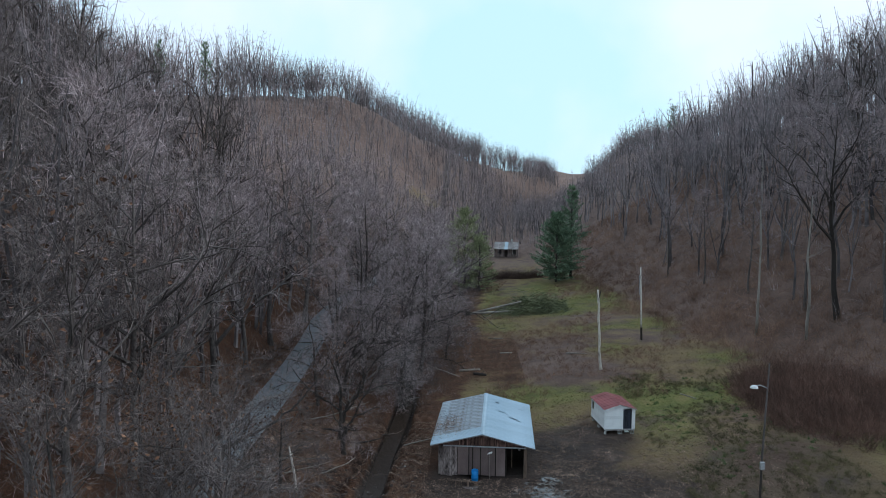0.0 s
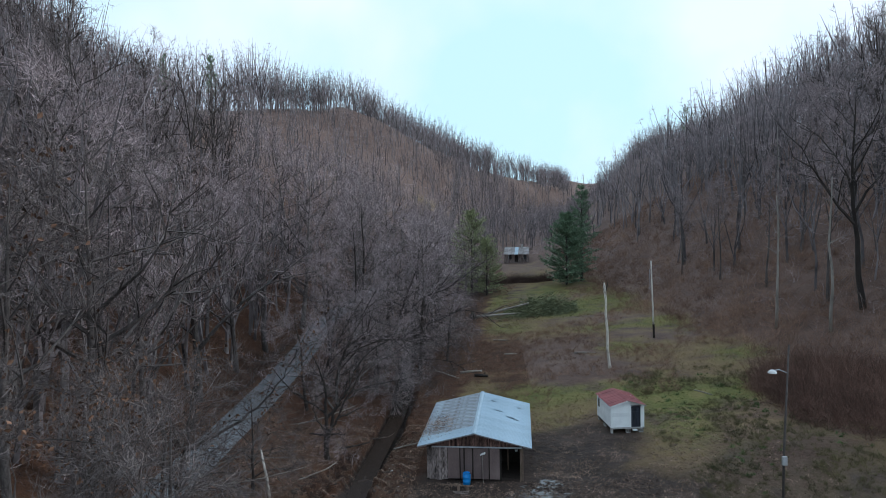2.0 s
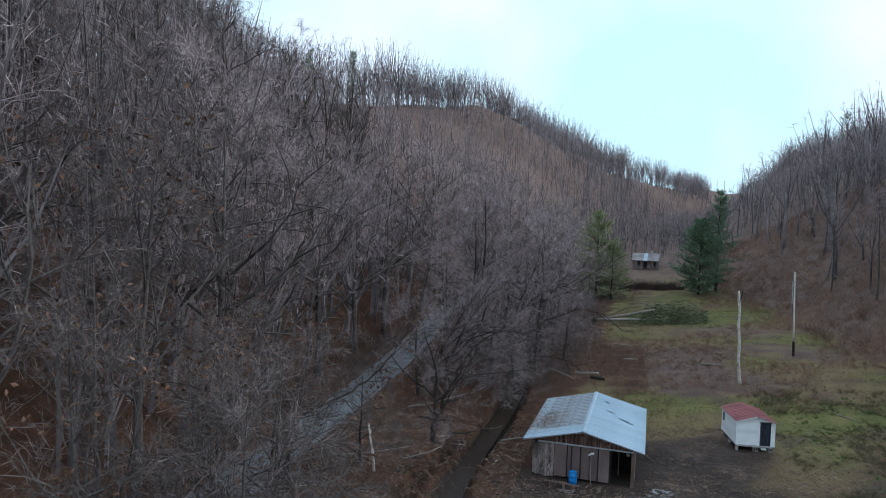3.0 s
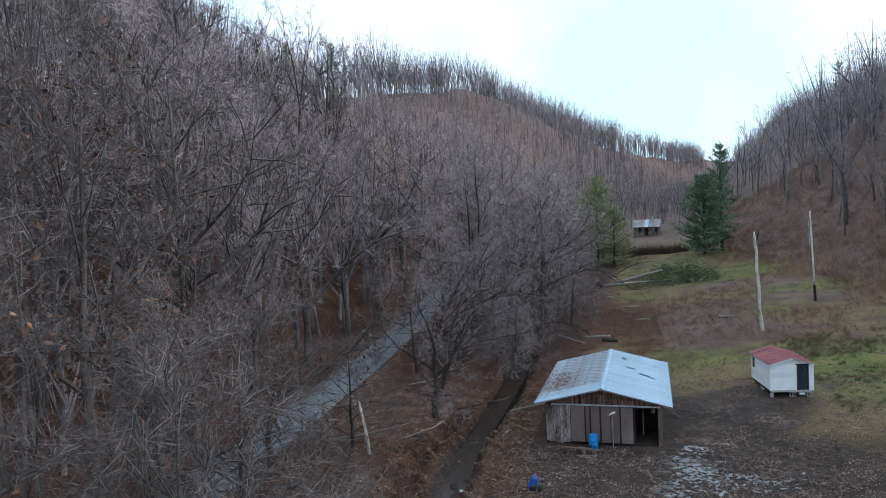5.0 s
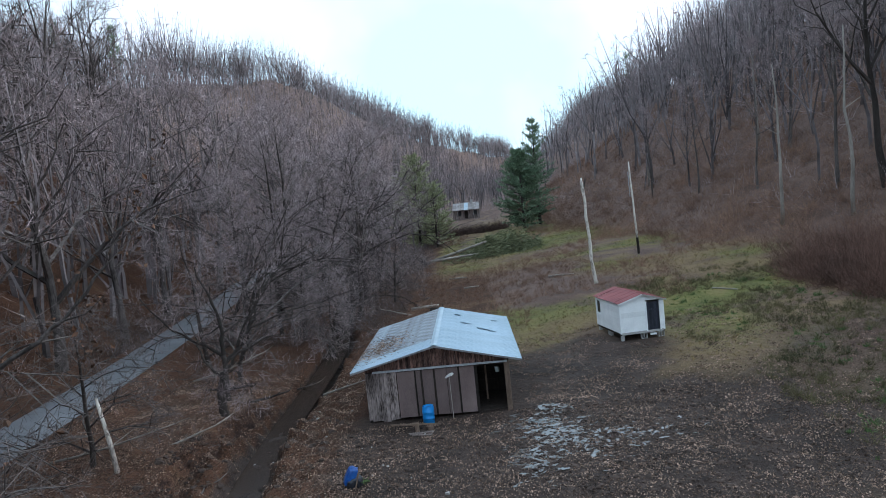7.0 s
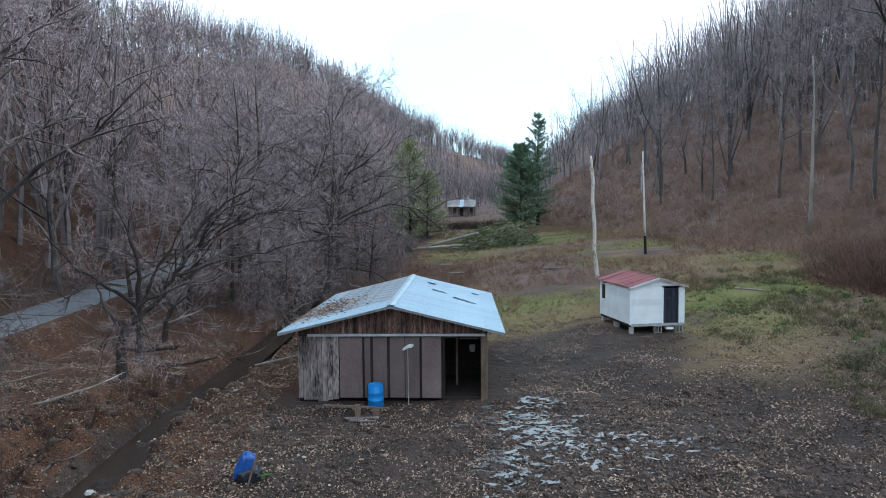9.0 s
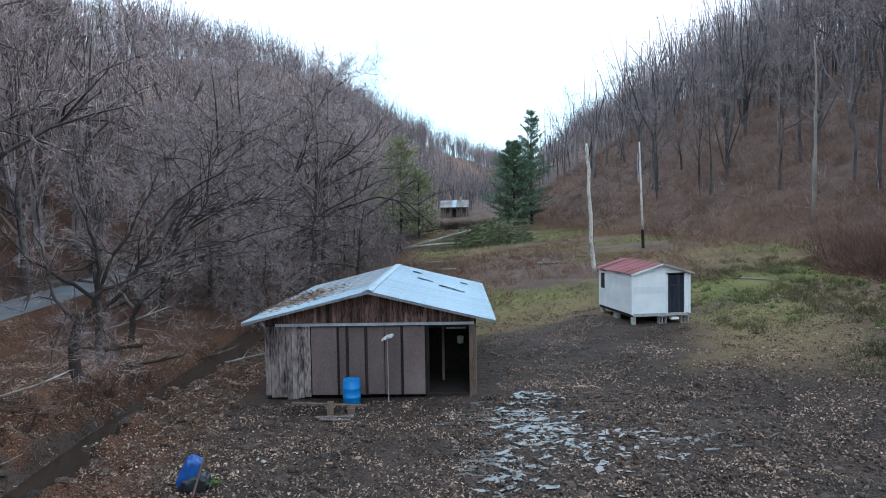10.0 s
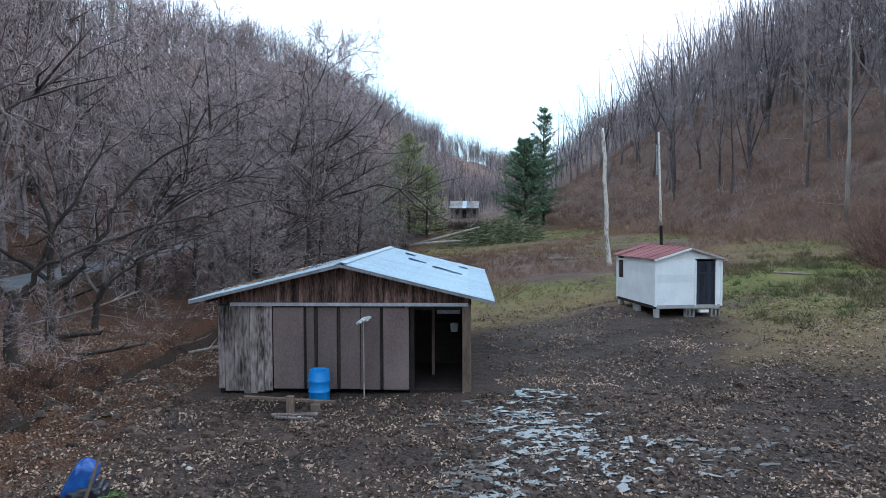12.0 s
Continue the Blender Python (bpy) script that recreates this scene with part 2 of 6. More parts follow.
    l.new(rr.outputs["Result"], b.inputs["Roughness"])
    b.inputs["Specular IOR Level"].default_value = 0.2
    bp = n.new("ShaderNodeBump")
    bp.inputs["Strength"].default_value, bp.inputs["Distance"].default_value = 0.9, 0.16
    l.new(n_near, bp.inputs["Height"])
    bq = n.new("ShaderNodeBump")
    bq.inputs["Strength"].default_value, bq.inputs["Distance"].default_value = 0.8, 0.035
    l.new(n_fine, bq.inputs["Height"])
    l.new(bp.outputs["Normal"], bq.inputs["Normal"])
    l.new(bq.outputs["Normal"], b.inputs["Normal"])
    return m


GROUND = ground_material()


# ---- building blocks ----
def mesh_np(name, verts, tris=None, quads=None, mats=(), smooth=False):
    """A mesh from arrays of corners, triangles and quads."""
    me = bpy.data.meshes.new(name)
    verts = np.asarray(verts, dtype=np.float32).reshape(-1, 3)
    tris = np.zeros((0, 3), np.int32) if tris is None else np.asarray(tris, np.int32).reshape(-1, 3)
    quads = np.zeros((0, 4), np.int32) if quads is None else np.asarray(quads, np.int32).reshape(-1, 4)
    me.vertices.add(len(verts))
    me.vertices.foreach_set("co", verts.ravel())
    loops = np.concatenate([tris.ravel(), quads.ravel()])
    me.loops.add(len(loops))
    me.loops.foreach_set("vertex_index", loops)
    me.polygons.add(len(tris) + len(quads))
    starts = np.concatenate([np.arange(len(tris)) * 3, len(tris) * 3 + np.arange(len(quads)) * 4]).astype(np.int32)
    me.polygons.foreach_set("loop_start", starts)
    me.polygons.foreach_set("use_smooth", np.full(len(tris) + len(quads), smooth))
    for m in mats:
        me.materials.append(m)
    me.update(calc_edges=True)
    return me


class Geo:
    """Gathers corners and faces of one mesh."""

    def __init__(self):
        self.v, self.t, self.q, self.n = [], [], [], 0

    def add(self, v, t=None, q=None):
        v = np.asarray(v, dtype=float).reshape(-1, 3)
        if t is not None and len(t):
            self.t.append(np.asarray(t) + self.n)
        if q is not None and len(q):
            self.q.append(np.asarray(q) + self.n)
        self.v.append(v)
        self.n += len(v)
        return self

    def box(self, lo, hi, m=None, bevel=0.0):
        """An upright box with chamfered long edges where bevel is given."""
        (x0, y0, z0), (x1, y1, z1) = lo, hi
        c = np.array([[x, y, z] for z in (z0, z1) for x, y in ((x0, y0), (x1, y0), (x1, y1), (x0, y1))], float)
        if bevel:
            e = bevel
            ring = [(x0 + e, y0), (x1 - e, y0), (x1, y0 + e), (x1, y1 - e), (x1 - e, y1), (x0 + e, y1), (x0, y1 - e), (x0, y0 + e)]
            c = np.array([[x, y, z] for z in (z0, z1) for x, y in ring], float)
            q = [[k, (k + 1) % 8, 8 + (k + 1) % 8, 8 + k] for k in range(8)]
            q += [[8, 9, 10, 15], [15, 10, 11, 14], [14, 11, 12, 13], [1, 0, 7, 2], [2, 7, 6, 3], [3, 6, 5, 4]]
        else:
            q = [[0, 1, 5, 4], [1, 2, 6, 5], [2, 3, 7, 6], [3, 0, 4, 7], [4, 5, 6, 7], [3, 2, 1, 0]]
        if m is not None:
            c = np.array([m @ Vector(p) for p in c])
        return self.add(c, q=q)

    def tube(self, pts, radii, sides=6, cap=True):
        """A round bar along a line of points."""
        v, q = tube(pts, radii, sides)
        t = []
        if cap:
            k = len(v) - sides
            t = [[k, k + i, k + i + 1] for i in range(1, sides - 1)] + [[0, i + 1, i] for i in range(1, sides - 1)]
        return self.add(v, t=t, q=q)

    def mesh(self, name, *mats, smooth=False):
        return mesh_np(name, np.concatenate(self.v), np.concatenate(self.t) if self.t else None, np.concatenate(self.q) if self.q else None, mats, smooth)


def tube(pts, radii, sides=6):
    pts = np.asarray(pts, float)
    radii = np.broadcast_to(np.asarray(radii, float), (len(pts),))
    d = np.gradient(pts, axis=0)
    d /= np.linalg.norm(d, axis=1)[:, None] + 1e-9
    ref = np.where(np.abs(d[:, 2:3]) > 0.9, np.array([[1.0, 0, 0]]), np.array([[0, 0, 1.0]]))
    a = np.cross(d, ref)
    a /= np.linalg.norm(a, axis=1)[:, None] + 1e-9
    b = np.cross(d, a)
    ang = np.linspace(0, 2 * np.pi, sides, endpoint=False)
    v = pts[:, None] + radii[:, None, None] * (a[:, None] * np.cos(ang)[None, :, None] + b[:, None] * np.sin(ang)[None, :, None])
    i = np.arange(len(pts) - 1)[:, None] * sides
    k = np.arange(sides)[None]
    k1 = (k + 1) % sides
    q = np.stack([i + k, i + k1, i + sides + k1, i + sides + k], -1).reshape(-1, 4)
    return v.reshape(-1, 3), q


def slivers(base, way, width, rng):
    """Thin three-cornered twigs or blades from base along way."""
    base, way = np.asarray(base, float), np.asarray(way, float)
    side = np.cross(way, rng.normal(size=way.shape))
    side *= (np.asarray(width) / 2 / (np.linalg.norm(side, axis=1) + 1e-9))[:, None] if np.ndim(width) else width / 2 / (np.linalg.norm(side, axis=1)[:, None] + 1e-9)
    v = np.stack([base - side, base + side, base + way], 1).reshape(-1, 3)
    return v, np.arange(len(v)).reshape(-1, 3)


def link(name, me, parent=None, label="", at=None):
    ob = new(name, me)
    if parent is not None:
        ob.parent = parent
    if at is not None:
        ob.matrix_basis = at
    if label:
        ob["label"] = label
    return ob


def part(name, geo, mat, parent, label="", smooth=False, at=None):
    return link(name, geo.mesh(name, mat, smooth=smooth), parent, label, at)


def thing(name, at, label, category, group="", kind=""):
    ob = new(name)
    ob.empty_display_size = 0.2
    ob.matrix_basis = at
    return tagged(ob, label, category, group, kind)


# ---- lie of the land ----
YS = [-150, 45, 60, 75, 93, 110, 160, 195, 260, 330, 430, 560, 760, 1200]
FLOOR = [-0.6, -0.05, 0.0, 0.25, 0.8, 1.1, 2.3, 4.8, 8.5, 12, 16, 24, 42, 75]
MID = [10, 10, 10, 11, 12, 13, 17, 20, 25, 32, 53, 90, 128, 200]
FOOT_L = [-21, -21, -21, -21.5, -22, -22, -12, 2, 14, 22, 44, 82, 118, 180]
CREST_L = [-105, -105, -95, -81, -78, -84, -93, -103, -114, -59, -3, 60, 100, 155]
TOP_L = [38, 38, 36, 35, 38, 41, 46, 50, 61, 71, 50, 44, 50, 80]
FOOT_R = [43, 43, 43, 43, 41, 38, 34, 33, 36, 42, 62, 98, 138, 230]
CREST_R = [110, 110, 110, 110, 110, 110, 109, 113, 122, 120, 110, 125, 140, 260]
TOP_R = [36, 36, 33, 28, 29, 31, 36, 43, 44, 49, 53, 40, 50, 80]
_yy = np.arange(-150, 1201, 1.0)


def soft(values):
    a = np.interp(_yy, YS, values)
    k = np.hanning(31)
    return np.convolve(np.pad(a, 15, mode='edge'), k / k.sum(), mode='valid')


SOFT = {k: soft(v) for k, v in dict(floor=FLOOR, mid=MID, fl=FOOT_L, cl=CREST_L, tl=TOP_L, fr=FOOT_R, cr=CREST_R, tr=TOP_R).items()}


def creek_x(y):
    return -1.65 + 0.3 * np.sin(y * 0.16 + 1.0) - np.clip((y - 84) * 0.06, 0, 3) - np.clip((56 - y) * 0.12, 0, 5)


def road_x(y):
    return -14.0 - 0.03 * np.clip(y - 52, 0, 200) - 0.0012 * np.clip(y - 75, 0, 45) ** 2 + 0.002 * np.clip(y - 122, 0, 80) ** 2


def waves(x, y, seed, size):
    """Cheap smooth noise, about -1 to 1."""
    r = np.random.RandomState(seed)
    out = 0
    for k in range(7):
        a, f, p = r.uniform(0, 6.28), r.uniform(0.6, 1.7) / size, r.uniform(0, 6.28)
        out = out + np.sin((x * np.cos(a) + y * np.sin(a)) * f * 6.28 + p)
    return out / 3.5


def step(a, b, x):
    t = np.clip((x - a) / (b - a), 0, 1)
    return t * t * (3 - 2 * t)


def height(x, y):
    x, y = np.asarray(x, float), np.asarray(y, float)
    g = {k: np.interp(y, _yy, v) for k, v in SOFT.items()}
    tilt = np.clip(x - g["mid"], -14, 30)
    z = g["floor"] + np.where(tilt > 0, 0.09 * tilt, 0.05 * tilt) * step(62, 72, y + np.clip(x - 11, 0, 10))
    z = z + 0.35 * step(-3, -9, x) * step(200, 130, y)
    sl = np.clip((g["fl"] - x) / (g["fl"] - g["cl"]), 0, 3)
    sr = np.clip((x - g["fr"]) / (g["cr"] - g["fr"]), 0, 3)
    prof = lambda s: np.where(s < 1, np.sin(np.clip(s, 0, 1) * 1.45) ** 1.15 / np.sin(1.45) ** 1.15, 1 - 0.25 * (s - 1))
    z = z + (g["tl"] - g["floor"]) * prof(sl) + (g["tr"] - g["floor"]) * prof(sr)
    rough = step(0.02, 0.4, np.maximum(sl, sr))
    z = z + rough * (2.2 * waves(x, y, 3, 70) + 0.8 * waves(x, y, 4, 22))
    z = z + 0.10 * waves(x, y, 5, 9) * (1 - rough) * step(10, 16, np.hypot(x - 7, (y - 66) * 0.8))
    bank = np.abs(x - creek_x(y))
    wide = 1.75 + 0.35 * waves(x, y, 15, 7) + 0.34 * waves(x, y, 17, 1.8) + 0.16 * waves(x, y, 19, 0.8)
    z = z - (1.12 + 0.15 * waves(x, y, 16, 5)) * step(wide, 0.7, bank) * step(150, 120, y)
    gully = np.abs(x - creek_x(y) + 2.1 + 0.45 * np.sin(y * 0.45))
    z = z - 0.65 * step(0.85 + 0.35 * waves(x, y, 18, 1.9), 0.15, gully) * step(52, 55, y) * step(74, 69, y)
    yard = step(1.25, 0.9, np.hypot((x - 12.2) / 6.2, (y - 57.6) / 5.2))
    z = z * (1 - yard) + 0.15 * yard
    pad = step(4.6, 2.6, np.hypot(x - 18.6, y - 71.8))
    z = z * (1 - pad) + (1.02 + 0.03 * (y - 71.8)) * pad
    rd = np.abs(x - road_x(y))
    flat = step(4.0, 2.4, rd) * step(220, 170, y)
    return z * (1 - flat) + (np.interp(y, _yy, SOFT["floor"]) + 0.75) * flat


def wet(x, y):
    """Where water stands in the yard: a strip by the barn door widening towards the open ground."""
    m = np.exp(-(((x - 11.4) / 0.75) ** 2 + ((y - 62.0) / 1.2) ** 2))
    m = np.maximum(m, np.exp(-(((x - 11.2 - 0.15 * (58.6 - y)) / 1.35) ** 2 + ((y - 58.4) / 2.2) ** 2)))
    m = np.maximum(m, 0.8 * np.exp(-(((x - 9.9) / 0.8) ** 2 + ((y - 55.8) / 1.4) ** 2)))
    m = np.maximum(m, 0.5 * np.exp(-(((x - 13.9) / 2.0) ** 2 + ((y - 57.4) / 0.8) ** 2)))
    return np.maximum(m, 0.6 * np.exp(-(((x - 8.9) / 0.4) ** 2 + ((y - 59.4) / 0.5) ** 2)))


def hoofed(x, y):
    """Hoof-churned mud and clods, a hand deep."""
    yard = step(16, 8, np.hypot(x - 11, (y - 56) * 0.9)) * step(0.3, 1.2, np.hypot(np.maximum(np.abs(x - 6.5) - 4, 0), np.maximum(62.0 - y, 0)) + step(61.5, 60.5, y))
    bank = step(4.6, 1.5, np.abs(x - 0.5 - creek_x(y))) * step(42, 50, y) * step(90, 78, y)
    lumps = waves(x, y, 11, 0.95) * 0.6 + waves(x, y, 12, 0.6) * 0.5
    return yard * 0.045 * lumps + bank * (0.15 * waves(x, y, 13, 1.4) + 0.08 * lumps)


def spaced(lo, hi, d, far_lo, far_hi, grow):
    core = list(np.arange(lo, hi + d / 2, d))
    s, a = d, hi
    up = []
    while a < far_hi:
        s = min(s * grow, 14)
        a += s
        up.append(a)
    s, a, dn = d, lo, []
    while a > far_lo:
        s = min(s * grow, 14)
        a -= s
        dn.append(a)
    return np.array(dn[::-1] + core + up)


gx, gy = spaced(-5, 20, 0.17, -420, 480, 1.07), spaced(47, 76, 0.17, -240, 1150, 1.07)
X, Y = np.meshgrid(gx, gy)
Z = height(X, Y) + hoofed(X, Y)
nx, ny = len(gx), len(gy)
idx = np.arange(nx * ny).reshape(ny, nx)
quads = np.stack([idx[:-1, :-1], idx[:-1, 1:], idx[1:, 1:], idx[1:, :-1]], -1).reshape(-1, 4)
ground_me = mesh_np("ground", np.stack([X, Y, Z], -1), quads=quads, mats=(GROUND,), smooth=True)


def covers(x, y):
    """Shares of dry grass, green grass and mud."""
    g = {k: np.interp(y, _yy, SOFT[k]) for k in ("fl", "fr", "mid")}
    left = np.interp(y, [45, 70, 80, 92, 132, 165, 200], [3, 3, 4.5, 5, 7, 9, 12])
    field = step(-1.5, 1.5, x - left) * step(3, -4, x - g["fr"]) * step(230, 170, y)
    band = step(86, 93, y) * step(117, 108, y) * step(26, 19, x)
    dry = np.clip(field * 0.62 + 0.4 * field * waves(x, y, 21, 19), 0, 1) * (1 - 0.75 * band)
    dry = dry + 1.2 * step(1.0, 0.6, np.hypot((x + 12) / 8, (y - 273) / 7))
    green = field * (0.28 + 0.42 * waves(x, y, 22, 17)) + 0.2 * step(9, 3, np.hypot((x - 28) * 0.8, (y - 74) * 0.5))
    green = green + 0.5 * step(7, 1, np.hypot((x - 12) * 0.45, (y - 83) * 1.3)) + 0.4 * step(15, 4, np.hypot((x - 22) * 0.7, (y - 145) * 0.5))
    green = (green + 0.15 * step(9, 3, np.hypot(x - 24, y - 66))) * (1 - 0.8 * band) * (1 - 0.6 * step(24, 30, x) * step(70, 62, y))
    green = green + 0.6 * step(9, 2, np.hypot(x - 42, (y - 60) * 0.5))
    mud = step(11, 5, np.hypot((x - 10) * 0.8, (y - 58) * 0.8)) * 0.9 + 0.75 * step(6, 2.5, np.hypot((x - 14.5) * 0.75, y - 69)) + 0.5 * step(9, 4, np.hypot((x - 14) * 0.7, (y - 50) * 0.6)) + 0.5 * step(11, 4, np.hypot((x - 28) * 0.9, (y - 58) * 0.7))
    mud = mud * step(1.5, 5.5, x - creek_x(y)) + 1.0 * step(1.45, 0.8, np.abs(x - creek_x(y)))
    green = np.clip(green, 0, 1) * (1 - np.clip(mud, 0, 1) * 0.8)
    return np.clip(dry, 0, 1), np.clip(green, 0, 1), np.clip(mud, 0, 1)


def leafy(x, y):
    """Fresh red-brown leaves on the flat by the road, duller, haze-paled ones up the slopes."""
    up = np.interp(y, _yy, SOFT["fl"]) - x
    return np.where(x < 12, 0.95 - 0.5 * step(4, 60, up), 0.35) * step(260, 160, y) + 0.2 * step(160, 260, y)


dry, green, mud = covers(X, Y)
layer = ground_me.color_attributes.new("cover", 'FLOAT_COLOR', 'POINT')
layer.data.foreach_set("color", np.stack([dry, green, mud, leafy(X, Y)], -1).astype(np.float32).ravel())
ground = tagged(new("ground", ground_me), "valley floor of leaf litter, mud and winter grass between wooded slopes", "ground", kind="structure")

# road along the foot of the slope
ry = np.arange(-140, 215, 2.0)
g = Geo()
across = np.array([-1.9, -1.7, 0, 1.7, 1.9])
rise = np.array([-0.10, 0.03, 0.07, 0.03, -0.10])
rx = road_x(ry)
RZ = np.interp(ry, _yy, SOFT["floor"]) + 0.76
v = np.stack([rx[:, None] + across[None], np.repeat(ry[:, None], 5, 1), RZ[:, None] + rise[None]], -1)
i = np.arange(len(ry) - 1)[:, None] * 5 + np.arange(4)[None]
g.add(v, q=np.stack([i, i + 1, i + 6, i + 5], -1).reshape(-1, 4))
tagged(link("road", g.mesh("road", ASPHALT, smooth=True)), "narrow grey paved lane along the foot of the wooded slope", "road", kind="structure")

# creek and puddle
cy = np.arange(20, 135, 0.8)
cx = creek_x(cy)
g = Geo()
half = 0.75
v = np.stack([np.stack([cx - half, cx + half], 1), np.repeat(cy[:, None], 2, 1), np.repeat((np.interp(cy, _yy, SOFT["floor"]) - 1.06)[:, None], 2, 1)], -1)
i = np.arange(len(cy) - 1) * 2
g.add(v, q=np.stack([i, i + 1, i + 3, i + 2], -1))
tagged(link("creek_water", g.mesh("creek_water", CREEK)), "shallow dark water in a narrow muddy ditch", "creek", kind="structure")


def hoof_puddles():
    """Rainwater lying in hundreds of hoof prints, each a small ragged pool."""
    rng = np.random.RandomState(29)
    n = 9000
    x, y = rng.uniform(8, 19, n), rng.uniform(52.5, 62.2, n)
    keep = (rng.random(n) < wet(x, y) ** 1.2 * 0.75) & ~((x < 10.9) & (y > 61.3))
    x, y = x[keep], y[keep]
    m, sides = len(x), 11
    a = np.linspace(0, 2 * np.pi, sides, endpoint=False)[None] + rng.uniform(0, 6, (m, 1))
    rad = rng.gamma(3.0, 0.024, (m, 1)).clip(0.018, 0.16) * (1 + 0.32 * np.sin(a * 2 + rng.uniform(0, 6, (m, 1))) + 0.22 * np.sin(a * 3 + rng.uniform(0, 6, (m, 1))) + rng.normal(0, 0.12, (m, sides)))
    turn = rng.normal(0.3, 0.5, (m, 1))
    u, w = rad * np.cos(a) * 1.6, rad * np.sin(a) * 0.7
    px, py = x[:, None] + u * np.cos(turn) - w * np.sin(turn), y[:, None] + u * np.sin(turn) + w * np.cos(turn)
    z = height(x, y) + hoofed(x, y) + 0.012 + rng.uniform(0, 0.006, m)
    v = np.concatenate([np.stack([x, y, z], -1)[:, None], np.stack([px, py, np.repeat(z[:, None], sides, 1)], -1)], 1)
    k = np.arange(sides)
    t = np.stack([np.zeros(sides, int), k + 1, (k + 1) % sides + 1], -1)
    t = (np.arange(m)[:, None, None] * (sides + 1) + t[None]).reshape(-1, 3)
    me = mesh_np("hoof_puddles", v, tris=t, mats=(WATER,))
    tagged(new("hoof_puddles", me), "rainwater standing in hoof prints of the muddy yard", "puddle", kind="stuff")


hoof_puddles()


def on_ground(x, y, rz=0, dz=0.0):
    return pose(x, y, float(height(x, y)) + dz, 0, 0, rz)


# ---- barn ----
def lathe(profile, sides=24):
    gg = Geo()
    a = np.linspace(0, 2 * np.pi, sides, endpoint=False)
    pr = np.array(profile)
    v = np.stack([pr[:, 0:1] * np.cos(a), pr[:, 0:1] * np.sin(a), np.repeat(pr[:, 1:2], sides, 1)], -1)
    i = np.arange(len(pr) - 1)[:, None] * sides
    k = np.arange(sides)[None]
    gg.add(v, q=np.stack([i + k, i + (k + 1) % sides, i + sides + (k + 1) % sides, i + sides + k], -1).reshape(-1, 4))
    return gg


def build_barn():
    barn = thing("barn", pose(6.45, 62.25, 0.15, 0, 0, -3.0) @ Matrix.Diagonal((0.92, 1, 0.95, 1)), "weathered grey plank barn with a galvanised tin gable roof", "barn")
    rng = np.random.RandomState(5)
    W, L, EAVE, APEX, HALF = 3.7, 10.4, 2.60, 3.62, 4.36
    pitch = (APEX - EAVE) / HALF
    under = lambda x: APEX - 0.10 - pitch * abs(x)

    def board(x0, x1, z0, z1, mat, name="plank", y=0.0, dy=0.025, par=barn, slope=0.0):
        gg = Geo()
        za, zb = (z1, z1) if not slope else (under(x0) - 0.02, under(x1) - 0.02)
        v = [[x0, y, z0], [x1, y, z0], [x1, y + dy, z0], [x0, y + dy, z0], [x0, y, za], [x1, y, zb], [x1, y + dy, zb], [x0, y + dy, za]]
        gg.add(v, q=[[0, 1, 5, 4], [1, 2, 6, 5], [2, 3, 7, 6], [3, 0, 4, 7], [4, 5, 6, 7], [3, 2, 1, 0]])
        return part(name, gg, mat, par)

    # old planks on the fixed part of the front
    x = -W
    while x < -2.12:
        w = rng.uniform(0.16, 0.30)
        w = min(w, -2.1 - x)
        board(x + 0.006, x + w - 0.006, rng.uniform(-0.12, 0.08), 2.40, PLANK, y=rng.uniform(-0.012, 0.0))
        x += w
    # sliding door leaves of wide grey panels with dark seams
    leaf = part("sliding_door", Geo().box((-2.08, 0.03, 0.05), (1.90, 0.06, 2.38)), DARK_WOOD_SHADE, barn, "sliding door of wide grey panels with dark seams")
    for x0, x1 in ((-2.07, -1.17), (-1.10, -0.86), (-0.76, -0.20), (-0.10, 0.48), (0.50, 1.06), (1.15, 1.90)):
        gg = Geo().box((x0, -0.012, 0.06 + rng.uniform(-0.03, 0.06)), (x1, 0.03, 2.36), bevel=0.008)
        part("panel", gg, PANEL, leaf)
    for x0 in (-1.16, -0.84, -0.17, 1.08):
        part("batten", Geo().box((x0, -0.03, 0.06), (x0 + 0.07, -0.012, 2.34)), DARK_WOOD_SHADE, leaf)
    # gable boards
    x = -W
    while x < W - 0.02:
        w = min(rng.uniform(0.17, 0.33), W - x)
        board(x + 0.004, x + w - 0.004, 2.44 + rng.uniform(-0.05, 0.02), 0, PLANK_RED, y=rng.uniform(0.0, 0.02), slope=1)
        x += w
    # door track, posts and header
    track = Geo().box((-3.3, -0.10, 2.45), (3.62, -0.03, 2.50)).box((-3.3, -0.10, 2.41), (3.62, -0.088, 2.452))
    part("door_track", track, TIN_EDGE, barn, "bent galvanised sliding door track")
    for x in (-2.2, -0.95, 0.1, 1.2, 1.8):
        part("hanger", Geo().box((x, -0.085, 2.34), (x + 0.04, -0.06, 2.42)), TIMBER, barn)
    part("door_post", Geo().box((3.44, -0.06, -0.1), (3.70, 0.14, 2.44), bevel=0.02), TIMBER, barn, "brown timber door post")
    part("header_beam", Geo().box((-W, 0.06, 2.30), (W, 0.20, 2.46)), DARK_WOOD_SHADE, barn)
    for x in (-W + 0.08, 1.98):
        part("post", Geo().box((x - 0.07, 0.07, -0.1), (x + 0.07, 0.21, 2.45), bevel=0.01), DARK_WOOD_SHADE, barn)
    # side walls and back wall, plank by plank
    for sx in (-1, 1):
        y = 0.05
        while y < L - 0.01:
            w = min(rng.uniform(0.2, 0.32), L - y)
            xx = sx * W
